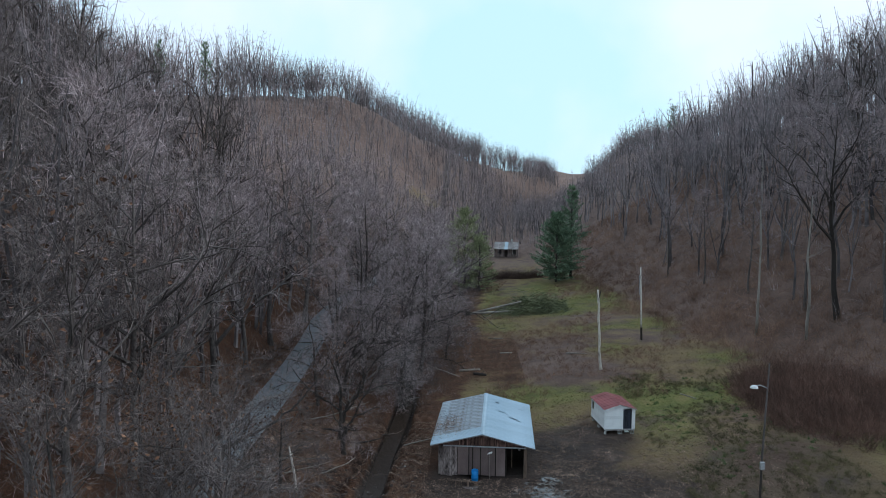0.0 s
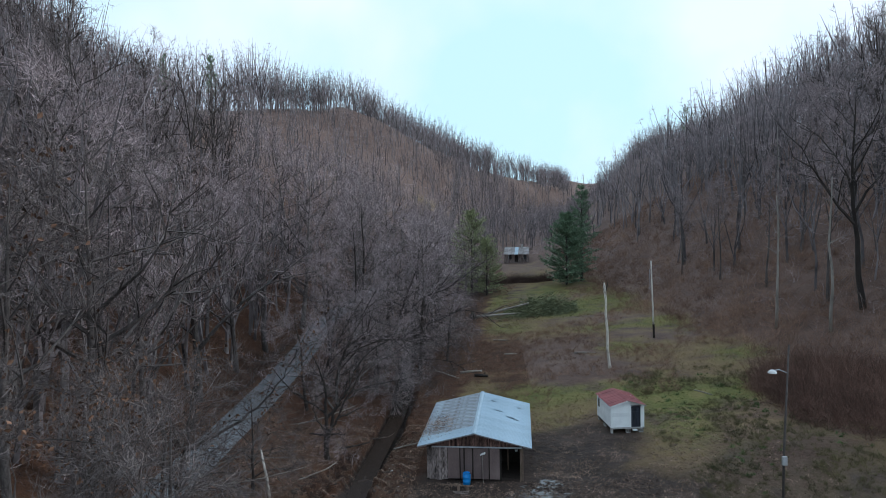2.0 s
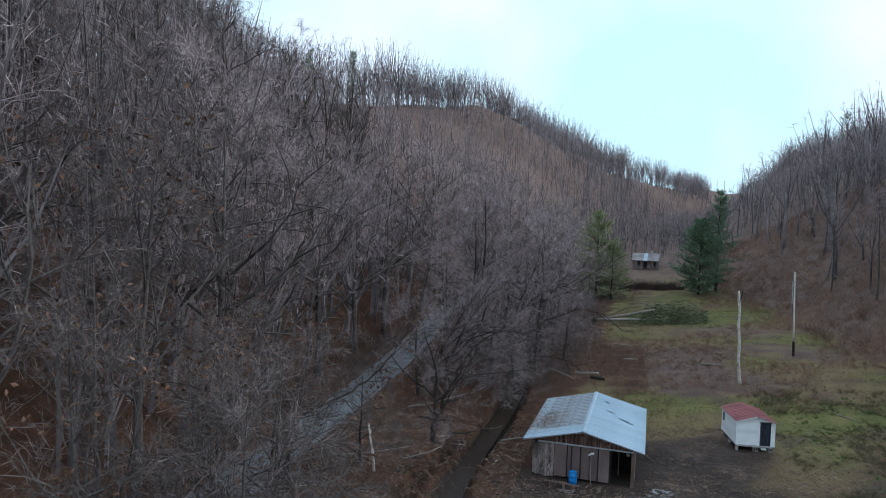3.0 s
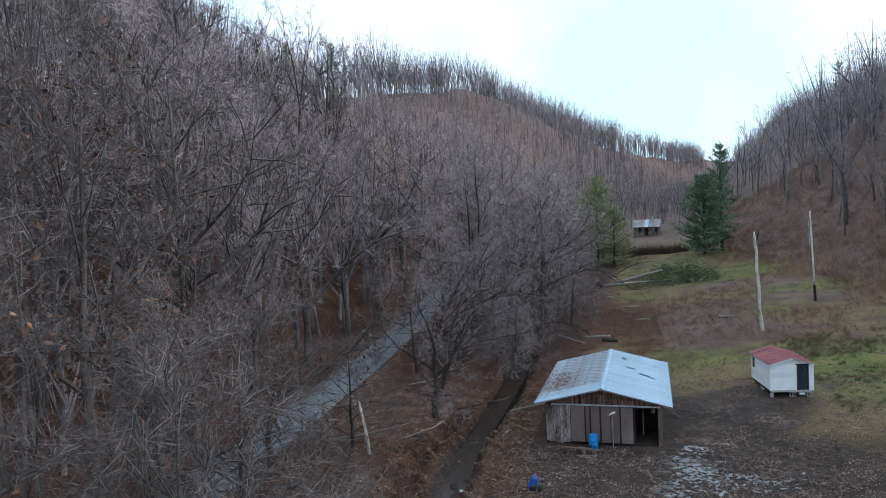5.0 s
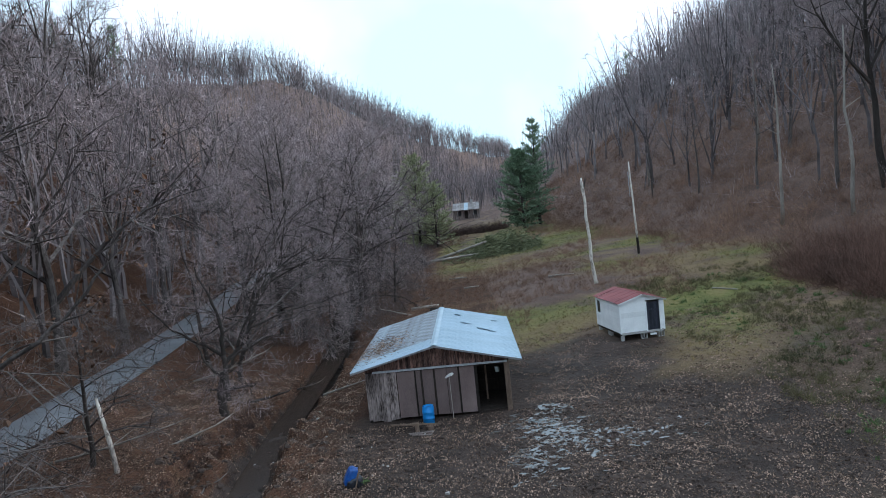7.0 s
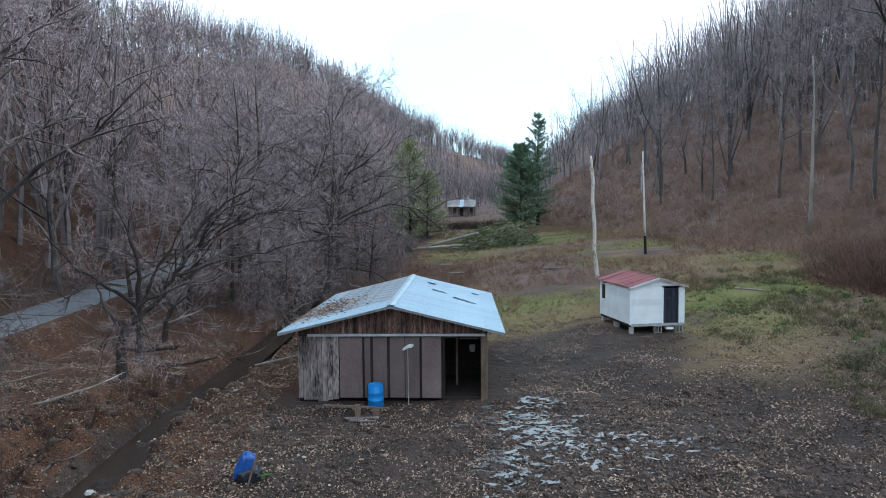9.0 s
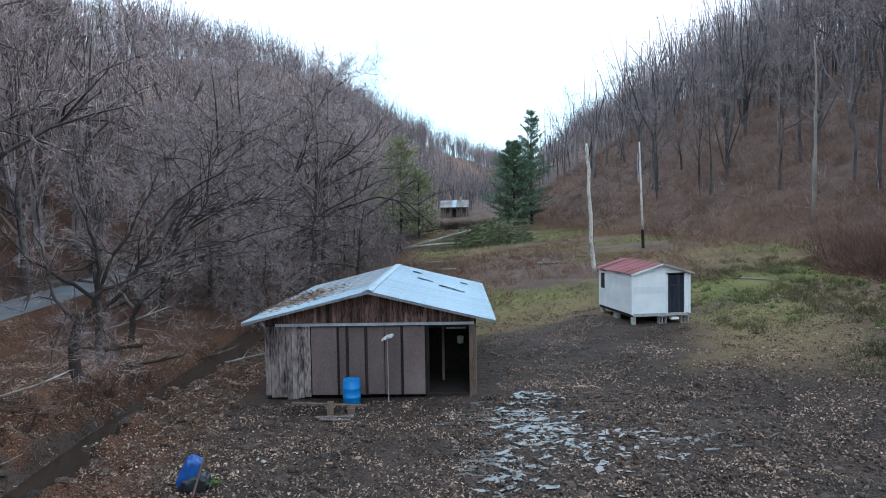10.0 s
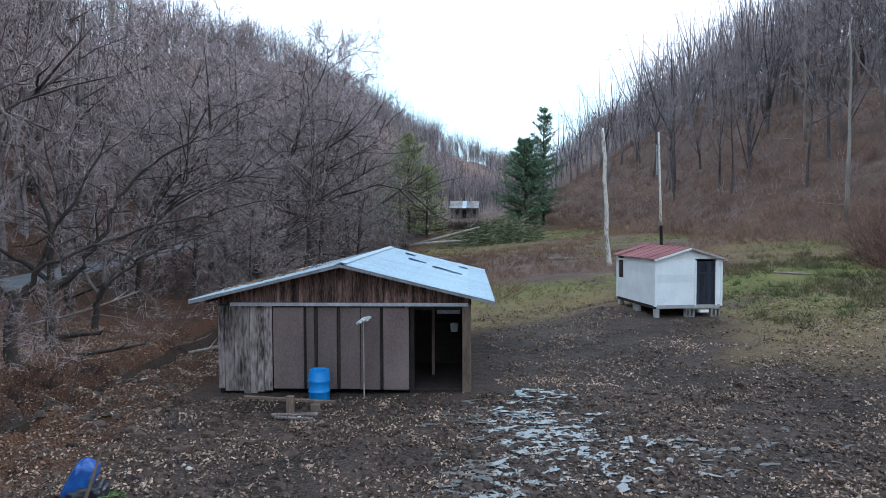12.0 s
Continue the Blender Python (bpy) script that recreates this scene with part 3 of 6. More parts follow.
            gg = Geo().box((min(xx, xx - sx * 0.03), y + 0.005, rng.uniform(-0.15, 0.05)), (max(xx, xx - sx * 0.03), y + w - 0.005, 2.62))
            part("plank", gg, PLANK, barn)
            y += w
    x = -W
    while x < W - 0.02:
        w = min(rng.uniform(0.22, 0.34), W - x)
        board(x + 0.004, x + w - 0.004, -0.1, 0, PLANK, y=L, slope=1)
        x += w
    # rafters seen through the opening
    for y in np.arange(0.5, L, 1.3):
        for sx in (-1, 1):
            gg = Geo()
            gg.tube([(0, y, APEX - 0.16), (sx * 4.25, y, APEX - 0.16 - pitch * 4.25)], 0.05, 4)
            part("rafter", gg, DARK_WOOD_SHADE, barn)
    # stall partition and a few pale things inside
    for z in (0.5, 0.95, 1.4):
        part("stall_rail", Geo().box((1.2, 3.4, z), (3.6, 3.45, z + 0.16)), DARK_WOOD_SHADE, barn)
    part("pale_board", Geo().box((2.62, 1.9, 1.92), (3.36, 1.94, 2.03)), TIN_EDGE, barn, "pale board nailed across the dark stall")
    part("stall_post", Geo().box((2.45, 1.9, -0.1), (2.54, 2.0, 2.45)), TIMBER, barn)

    # unseen dark walls and floor, added to keep the doorway black
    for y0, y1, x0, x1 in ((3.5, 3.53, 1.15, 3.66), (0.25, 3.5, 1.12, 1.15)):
        part("stall_wall", Geo().box((x0, y0, -0.1), (x1, y1, 2.75)), DARK_WOOD_SHADE, barn, "dark boarding added to deepen the shade inside the doorway")
    part("stall_floor", Geo().box((1.15, 0.3, -0.06), (3.66, 3.5, 0.02)), DARK_WOOD_SHADE, barn, "dark floor sheet added to deepen the shade inside the doorway")
    part("feed_bucket", lathe([(0.0, 0.0), (0.11, 0.0), (0.14, 0.26), (0.135, 0.26), (0.105, 0.02), (0.0, 0.02)], 14), MOP_WHITE, barn, "white plastic feed bucket", at=pose(3.15, 2.6, 1.25))

    # roof: ribbed tin sheets, each lapping the next
    def sheet_mesh(length, ribs=5, width=0.93):
        xs, zs = [], []
        for k in range(ribs):
            a = width * k / ribs
            s = width / ribs
            xs += [a, a + s * 0.55, a + s * 0.68, a + s * 0.87]
            zs += [0, 0, 0.028, 0.028]
        xs.append(width)
        zs.append(0.0)
        xs, zs = np.array(xs), np.array(zs)
        n = len(xs)
        top = np.concatenate([np.stack([np.full(n, s), xs, zs], -1) for s in (0, length * 0.33, length * 0.66, length)])
        top[n:2 * n, 2] -= 0.006
        top[2 * n:3 * n, 2] -= 0.010
        q = [[r * n + k, r * n + k + 1, (r + 1) * n + k + 1, (r + 1) * n + k] for r in range(3) for k in range(n - 1)]
        low = top - [0, 0, 0.006]
        q2 = [[b + 4 * n for b in f[::-1]] for f in q]
        rim = [[3 * n + k, 3 * n + k + 1, 7 * n + k + 1, 7 * n + k] for k in range(n - 1)]
        return mesh_np("roof_sheet", np.vstack([top, low]), quads=q + q2 + rim, mats=(TIN,))

    slope_len = math.hypot(HALF, APEX - EAVE)
    ang = math.degrees(math.atan(pitch))
    me = sheet_mesh(slope_len)
    me_rust = me.copy()
    me_rust.materials.clear()
    me_rust.materials.append(TIN_STAIN)
    count = 12
    span = L + 0.9
    for side in (1, -1):
        face = link("roof_slope", Geo().tube([(side * 0.05, -0.35, APEX - 0.07), (side * 0.05, L + 0.4, APEX - 0.07)], 0.035, 4).mesh("purlin", DARK_WOOD_SHADE), barn, "galvanised ribbed tin roof slope" if side > 0 else "tin roof slope stained brown under fallen leaves")
        for k in range(count):
            y = -0.45 + k * span / count
            zz = 0.004 * (k % 2)
            if side > 0:
                m = pose(0, y, APEX + zz, 0, ang, 0)
            else:
                m = pose(0, y + 0.93, APEX + zz, 0, ang, 180)
                m = pose(0, y + 0.93, APEX + zz, 0, 0, 180) @ pose(0, 0, 0, 0, ang, 0)
            rusty = side < 0 and k > 1
            o = link("roof_sheet", me_rust if rusty else me, face, "", m)
    cap = Geo()
    for sx in (-1, 1):
        a = np.array([[0, -0.47, APEX + 0.05], [sx * 0.17, -0.47, APEX + 0.012], [sx * 0.17, L + 0.5, APEX + 0.012], [0, L + 0.5, APEX + 0.05]])
        cap.add(a, q=[[0, 1, 2, 3]])
    part("ridge_cap", cap, TIN, barn, "folded tin ridge cap")
    for sx in (-1, 1):
        gg = Geo()
        p0, p1 = np.array([0, -0.47, APEX - 0.10]), np.array([sx * HALF, -0.47, EAVE - 0.10])
        v = [p0, p1, p1 + [0, 0, 0.085], p0 + [0, 0, 0.085]]
        v = np.array(v + [q + np.array([0, 0.03, 0]) for q in v])
        gg.add(v, q=[[0, 1, 2, 3], [7, 6, 5, 4], [0, 4, 5, 1], [2, 6, 7, 3], [1, 5, 6, 2], [0, 3, 7, 4]])
        part("rake_board", gg, GREY_TRIM, barn, "grey rake board under the roof edge")
        part("fascia", Geo().box((sx * (HALF - 0.06) - 0.02, -0.4, EAVE - 0.10), (sx * (HALF - 0.06) + 0.02, L + 0.45, EAVE - 0.012)), DARK_WOOD_SHADE, barn)
    # torn and lifted tin edges running down the open slope
    for u, y, w in ((0.9, 8.7, 0.45), (1.25, 6.3, 0.75), (2.25, 5.3, 0.8), (2.9, 5.0, 0.5), (3.2, 8.4, 0.4)):
        z0, z1 = APEX - pitch * u + 0.034, APEX - pitch * (u + w) + 0.034
        flap = np.array([[u, y + 0.22, z0], [u + w, y + 0.22, z1], [u + w * 0.9, y, z1 + 0.06], [u + w * 0.1, y + 0.02, z0 + 0.05]])
        gg = Geo().add(np.vstack([flap, flap - [0, 0, 0.008]]), q=[[0, 1, 2, 3], [7, 6, 5, 4], [2, 6, 7, 3]])
        edge = part("lifted_tin", gg, TIN, barn, "torn tin edge curled up from the roof")
        # near-black strip drawn in for the shade beneath the curled edge
        slit = np.array([[u + w * 0.1, y + 0.02, z0 - 0.002], [u + w * 0.9, y + 0.03, z1 - 0.002], [u + w * 0.88, y - 0.025, z1 + 0.004], [u + w * 0.12, y - 0.012, z0 + 0.004]])
        part("slit", Geo().add(slit, q=[[0, 1, 2, 3]]), DARK_WOOD_SHADE, edge, "dark strip laid in as shade under the torn tin")
    # twigs and leaves lying on the shaded slope
    rg = np.random.RandomState(8)
    n = 1500
    u = np.abs(rg.normal(3.3, 0.75, n)).clip(1.2, 4.25)
    y = rg.normal(3.6, 1.5, n).clip(0.3, 10)
    p = np.stack([-u, y, APEX - pitch * u + 0.04], -1)
    d = np.stack([rg.normal(size=n), rg.normal(size=n), np.abs(rg.normal(size=n)) * 0.12], -1) * 0.09
    v, t = slivers(p, d, 0.045, rg)
    tagged(part("roof_litter", Geo().add(v, t=t), DEAD_LEAF, barn, "brown leaves lying on the tin"), kind="stuff")
    return barn


build_barn()


# ---- yard things by the barn ----
def build_barrel():
    b = thing("plastic_barrel", on_ground(5.88, 61.68, 20, -0.02) @ Matrix.Scale(0.95, 4), "bright blue plastic drum standing against the barn doors", "barrel")
    prof = [(0.0, 0.0), (0.26, 0.0), (0.285, 0.03), (0.29, 0.27), (0.305, 0.29), (0.29, 0.31), (0.292, 0.56), (0.305, 0.58), (0.292, 0.60), (0.285, 0.80), (0.27, 0.84), (0.275, 0.86), (0.265, 0.87), (0.25, 0.85), (0.0, 0.85)]
    part("drum", lathe(prof), BLUE, b, smooth=True)
    part("bung", lathe([(0.0, 0.85), (0.04, 0.85), (0.04, 0.885), (0.0, 0.885)], 10), BLUE, b, at=pose(0.14, 0, 0))
    part("bung", lathe([(0.0, 0.85), (0.04, 0.85), (0.04, 0.885), (0.0, 0.885)], 10), BLUE, b, at=pose(-0.14, 0, 0))


build_barrel()


def build_mop():
    m = thing("mop", on_ground(7.02, 61.88, -5, 0.02), "white cotton mop standing head up against the barn doors", "mop")
    part("handle", Geo().tube([(0.02, -0.10, 0), (0, 0.0, 1.0), (-0.02, 0.10, 1.98)], 0.016, 8), BARK_PALE, m, "pale round handle")
    rng = np.random.RandomState(3)
    gg = Geo()
    for k in range(70):
        a, y = rng.uniform(-1, 1), rng.uniform(-0.05, 0.05)
        z = 2.03 + 0.07 * a
        gg.tube([(a * 0.10, 0.08 + y, z), (a * 0.17, 0.06 + y, z + 0.05 * (1 - a * a)), (a * 0.19 + rng.normal(0, 0.01), 0.02 + y * 2, z - 0.08 * rng.random())], 0.018, 4)
    part("mop_head", gg, MOP_WHITE, m, "white mop strands hanging over")


build_mop()


def build_scrap():
    s = thing("timber_scrap", on_ground(5.35, 60.6, -3), "old timber trestle with loose boards in the mud", "timber")
    part("stump_post", Geo().box((-0.09, -0.08, -0.05), (0.09, 0.09, 0.40), bevel=0.02), TIMBER, s)
    part("board", Geo().box((-1.3, -0.06, 0), (0.95, 0.06, 0.05)), TIMBER, s, at=pose(0.1, 0.25, 0.22, 0, 4, 4))
    part("board", Geo().box((-0.5, -0.09, 0), (0.6, 0.09, 0.04)), PLANK, s, at=pose(0.15, -0.35, 0.03, 3, 0, 8))
    part("board", Geo().box((-0.4, -0.07, 0), (0.5, 0.07, 0.04)), PLANK, s, at=pose(0.2, -0.62, 0.03, 0, 0, -4))
    part("block", Geo().box((-0.12, -0.1, 0), (0.12, 0.1, 0.18), bevel=0.01), TIMBER, s, at=pose(0.6, 0.1, 0.0, 0, 0, 12))


build_scrap()


def blob(rng, size, n=14, lump=0.25):
    """A crumpled closed lump."""
    bm = bmesh.new()
    bmesh.ops.create_icosphere(bm, subdivisions=3, radius=1)
    for w in bm.verts:
        d = w.co.normalized()
        k = 1 + lump * (noise.noise(d * 2.3 + Vector((rng.uniform(0, 9), 0, 0)) * 0) + 0.5 * noise.noise(d * 6))
        w.co = Vector((d.x * size[0] * k, d.y * size[1] * k, max(d.z, -0.55) * size[2] * k))
    v = [list(w.co) for w in bm.verts]
    t = [[x.index for x in f.verts] for f in bm.faces]
    bm.verts.index_update()
    bm.free()
    return Geo().add(v, t=t)


def boxy(rng, size, lump=0.1, power=0.55):
    """A crumpled lump with flattened sides."""
    bm = bmesh.new()
    bmesh.ops.create_icosphere(bm, subdivisions=4, radius=1)
    for w in bm.verts:
        d = w.co.normalized()
        k = 1 + lump * (noise.noise(d * 2.1) + 0.6 * noise.noise(d * 5.3))
        w.co = Vector([math.copysign(abs(c) ** power, c) * z * k for c, z in zip(d, size)])
    bm.verts.index_update()
    v = [list(w.co) for w in bm.verts]
    t = [[x.index for x in f.verts] for f in bm.faces]
    bm.free()
    return Geo().add(v, t=t)


def build_bag():
    rng = np.random.RandomState(2)
    b = thing("rubbish_bag", on_ground(3.05, 55.35, 12), "blue and black plastic rubbish bag slumped on the leaf litter", "bag")
    part("bag_body", boxy(rng, (0.30, 0.24, 0.20), 0.16), BLACK_BAG, b, "crumpled black plastic", smooth=True, at=pose(0.05, 0.0, 0.16))
    part("bag_top", boxy(rng, (0.19, 0.22, 0.36), 0.12), BLUE_BAG, b, "folded blue plastic", smooth=True, at=pose(-0.06, 0.04, 0.40, 0, 27, 0))
    gg = Geo()
    for k in range(14):
        p = np.array([0.38 + rng.normal(0, 0.08), 0.05 + rng.normal(0, 0.06), 0.02])
        gg.tube([p, p + [rng.normal(0, 0.1), rng.normal(0, 0.1), 0.14], p + [rng.normal(0.05, 0.15), rng.normal(0, 0.15), 0.22 * rng.random()]], 0.012, 4)
    part("netting", gg, WEED, b, "torn greenish netting")
    s = thing("wooden_stake", on_ground(3.28, 55.1), "leaning pale wooden stake beside the rubbish bag", "stake")
    part("shaft", Geo().tube([(-0.16, -0.12, -0.1), (0.0, 0, 0.45), (0.16, 0.12, 1.05)], [0.03, 0.027, 0.022], 7), TIMBER, s)


build_bag()


# ---- white shed ----
def build_shed():
    SX, SY, RZ = 17.35, 69.95, 7.0
    base = 1.42
    m = pose(SX, SY, base, 0, 0, RZ)
    shed = thing("shed", m @ Matrix.Diagonal((0.9, 1, 1, 1)), "small white plank shed with faded red tin roof on blocks", "shed")
    rng = np.random.RandomState(6)
    W, L, H, RISE = 3.0, 3.7, 1.82, 0.40
    top = lambda x: H + RISE * (1 - abs(x - W / 2) / (W / 2))
    part("floor_frame", Geo().box((0, 0, -0.12), (W, L, 0.0)), DARK_WOOD_SHADE, shed)
    # lap siding, course by course
    z, k = 0.0, 0
    while z < H + RISE - 0.02:
        z1 = min(z + 0.30, H + RISE)
        cut = 0 if z1 <= H else (z1 - H) / RISE * (W / 2)
        cut0 = 0 if z <= H else (z - H) / RISE * (W / 2)
        for y, s in ((0, -1), (L, 1)):
            spans = [(cut0, W - cut0, cut, W - cut)]
            if s < 0 and z < 1.72:
                spans = [(0.0, 1.78, 0.0, 1.78), (2.76, W, 2.76, W)]
            for a, b, a1, b1 in spans:
                if b - a < 0.05:
                    continue
                ys = [y + s * 0.016, y + s * 0.011]
                gg = Geo()
                v = np.array([[a, ys[0], z], [b, ys[0], z], [max(b1, a1), ys[1], z1 + 0.01], [min(a1, b1), ys[1], z1 + 0.01], [a, y, z], [b, y, z], [max(b1, a1), y, z1 + 0.01], [min(a1, b1), y, z1 + 0.01]])
                f = [[0, 1, 2, 3], [7, 6, 5, 4], [4, 5, 1, 0], [3, 2, 6, 7], [1, 5, 6, 2], [4, 0, 3, 7]]
                gg.add(v, q=f if s < 0 else [x[::-1] for x in f])
                part("siding_board", gg, WHITE, shed)
        if z1 <= H + 0.03:
            for x, s in ((0, -1), (W, 1)):
                spans = [(0, L)]
                if s < 0 and 0.75 < z + 0.1 < 1.62:
                    spans = [(0, 2.95), (3.55, L)]
                for a, b in spans:
                    gg = Geo()
                    xs = [x + s * 0.016, x + s * 0.011]
                    v = np.array([[xs[0], a, z], [xs[0], b, z], [xs[1], b, z1 + 0.01], [xs[1], a, z1 + 0.01], [x, a, z], [x, b, z], [x, b, z1 + 0.01], [x, a, z1 + 0.01]])
                    f = [[3, 2, 1, 0], [4, 5, 6, 7], [0, 1, 5, 4], [7, 6, 2, 3], [2, 6, 5, 1], [7, 3, 0, 4]]
                    gg.add(v, q=f)
                    part("siding_board", gg, WHITE, shed)
        z = z1
    for x, y in ((-0.04, -0.04), (W - 0.05, -0.04), (-0.04, L - 0.05), (W - 0.05, L - 0.05)):
        part("corner_board", Geo().box((x, y, -0.02), (x + 0.09, y + 0.09, H)), WHITE, shed)
    part("skirt_board", Geo().box((0.05, -0.035, -0.10), (W - 0.05, -0.005, 0.03)), BLOCK, shed, "bare grey skirting board")
    # door standing in its frame, dark boards
    door = part("door", Geo().box((1.83, 0.02, 0.02), (2.71, 0.05, 1.70)), DARK_WOOD_SHADE, shed, "dark unpainted plank door")
    for k in range(5):
        part("door_plank", Geo().box((1.835 + k * 0.174, 0.0, 0.03), (1.835 + k * 0.174 + 0.166, 0.02, 1.69)), BLACK_DOOR, door)
    part("door_brace", Geo().box((1.87, -0.02, 1.2), (2.67, 0.0, 1.28)), BLACK_DOOR, door)
    for x0, x1 in ((1.77, 1.84), (2.70, 2.78)):
        part("door_trim", Geo().box((x0, -0.05, 0.0), (x1, -0.02, 1.76)), WHITE, shed)
    win = part("window", Geo().box((0.0, 2.97, 0.78), (0.02, 3.53, 1.60)), GLASS_DARK, shed, "small dusty window")
    part("pane", Geo().box((-0.012, 2.99, 0.80), (-0.002, 3.51, 1.19)), GLASS_DARK, win)
    part("pane", Geo().box((-0.012, 2.99, 1.21), (-0.002, 3.51, 1.58)), GLASS_DARK, win)
    for a, b, c, d in ((2.93, 2.99, 0.74, 1.66), (3.51, 3.57, 0.74, 1.66), (2.93, 3.57, 0.70, 0.77), (2.93, 3.57, 1.60, 1.67)):
        part("window_frame", Geo().box((-0.045, a, c), (-0.02, b, d)), WHITE, win)
    # roof sheets
    over = 0.16
    n = 6
    for s in (-1, 1):
        face = part("roof_slope", Geo().box((W / 2 - 0.02 + s * 0.03, -0.1, H + RISE - 0.05), (W / 2 + 0.02 + s * 0.03, L + 0.1, H + RISE - 0.01)), DARK_WOOD_SHADE, shed, "faded red tin roof slope")
        for k in range(n):
            gg = Geo()
            y0 = -0.22 + k * (L + 0.44) / n
            w = (L + 0.44) / n + 0.02
            ys = np.array([0, 0.02, 0.05, 0.07, w * 0.5 - 0.03, w * 0.5, w * 0.5 + 0.03, w - 0.02, w])
            zs = np.array([0, 0.022, 0.022, 0, 0, 0.012, 0, 0, 0]) + 0.003 * (k % 2)
            xe = W / 2 + s * (W / 2 + over)
            ze = H - RISE * over / (W / 2)
            a = np.stack([np.full(9, W / 2), y0 + ys, H + RISE + 0.03 + zs], -1)
            b = np.stack([np.full(9, xe), y0 + ys, ze + 0.03 + zs + 0.008 * rng.normal()], -1)
            low_a, low_b = a - [0, 0, 0.008], b - [0, 0, 0.008]
            q = [[j, j + 1, 10 + j, 9 + j] for j in range(8)]
            q += [[18 + x for x in f[::-1]] for f in q]
            q += [[9 + j, 10 + j, 28 + j, 27 + j] for j in range(8)]
            gg.add(np.vstack([a, b, low_a, low_b]), q=q)
            part("roof_sheet", gg, RED_TIN, face)
        p0, p1 = np.array([W / 2, -0.22, H + RISE - 0.05]), np.array([W / 2 + s * (W / 2 + over), -0.22, H - RISE * over / (W / 2) - 0.05])
        v = np.array([p0, p1, p1 + [0, 0, 0.075], p0 + [0, 0, 0.075]])
        v = np.vstack([v, v + [0, 0.03, 0]])
        part("rake_board", Geo().add(v, q=[[0, 1, 2, 3], [7, 6, 5, 4], [0, 4, 5, 1], [2, 6, 7, 3], [1, 5, 6, 2], [0, 3, 7, 4]]), WHITE if s < 0 else BLOCK, shed, "chipped rake board")
    # supports: pierced concrete blocks and a timber stub
    def block(x, y, rz=0, pierced=True):
        wx, wy = SX + math.cos(radians(RZ)) * x - math.sin(radians(RZ)) * y, SY + math.sin(radians(RZ)) * x + math.cos(radians(RZ)) * y
        gz = float(height(wx, wy)) - base
        hgt = max(0.19, -0.12 - gz + 0.03)
        gg = Geo()
        z0 = -0.12 - hgt
        if pierced:
            for a, b in ((-0.2, -0.165), (-0.018, 0.018), (0.165, 0.2)):
                gg.box((a, -0.1, z0 + 0.035), (b, 0.1, -0.155))
            gg.box((-0.2, -0.1, z0), (0.2, 0.1, z0 + 0.035))
            gg.box((-0.2, -0.1, -0.155), (0.2, 0.1, -0.12))
        else:
            gg.box((-0.1, -0.1, z0), (0.1, 0.1, -0.12), bevel=0.015)
        part("concrete_block" if pierced else "stone_pier", gg, BLOCK, shed, at=pose(x, y, 0, 0, 0, rz))
    block(0.12, 0.12, 0, False)
    block(1.60, 0.12)
    block(2.78, 0.12)
    block(0.12, 1.9, 90)
    block(0.12, L - 0.15, 0, False)
    block(W - 0.2, L - 0.15)
    block(W - 0.12, 1.9, 90)
    part("loose_block", Geo().box((-0.2, -0.1, 0), (0.2, 0.1, 0.10), bevel=0.01), WHITE, shed, at=pose(2.2, 0.02, -0.27))
    return shed


build_shed()


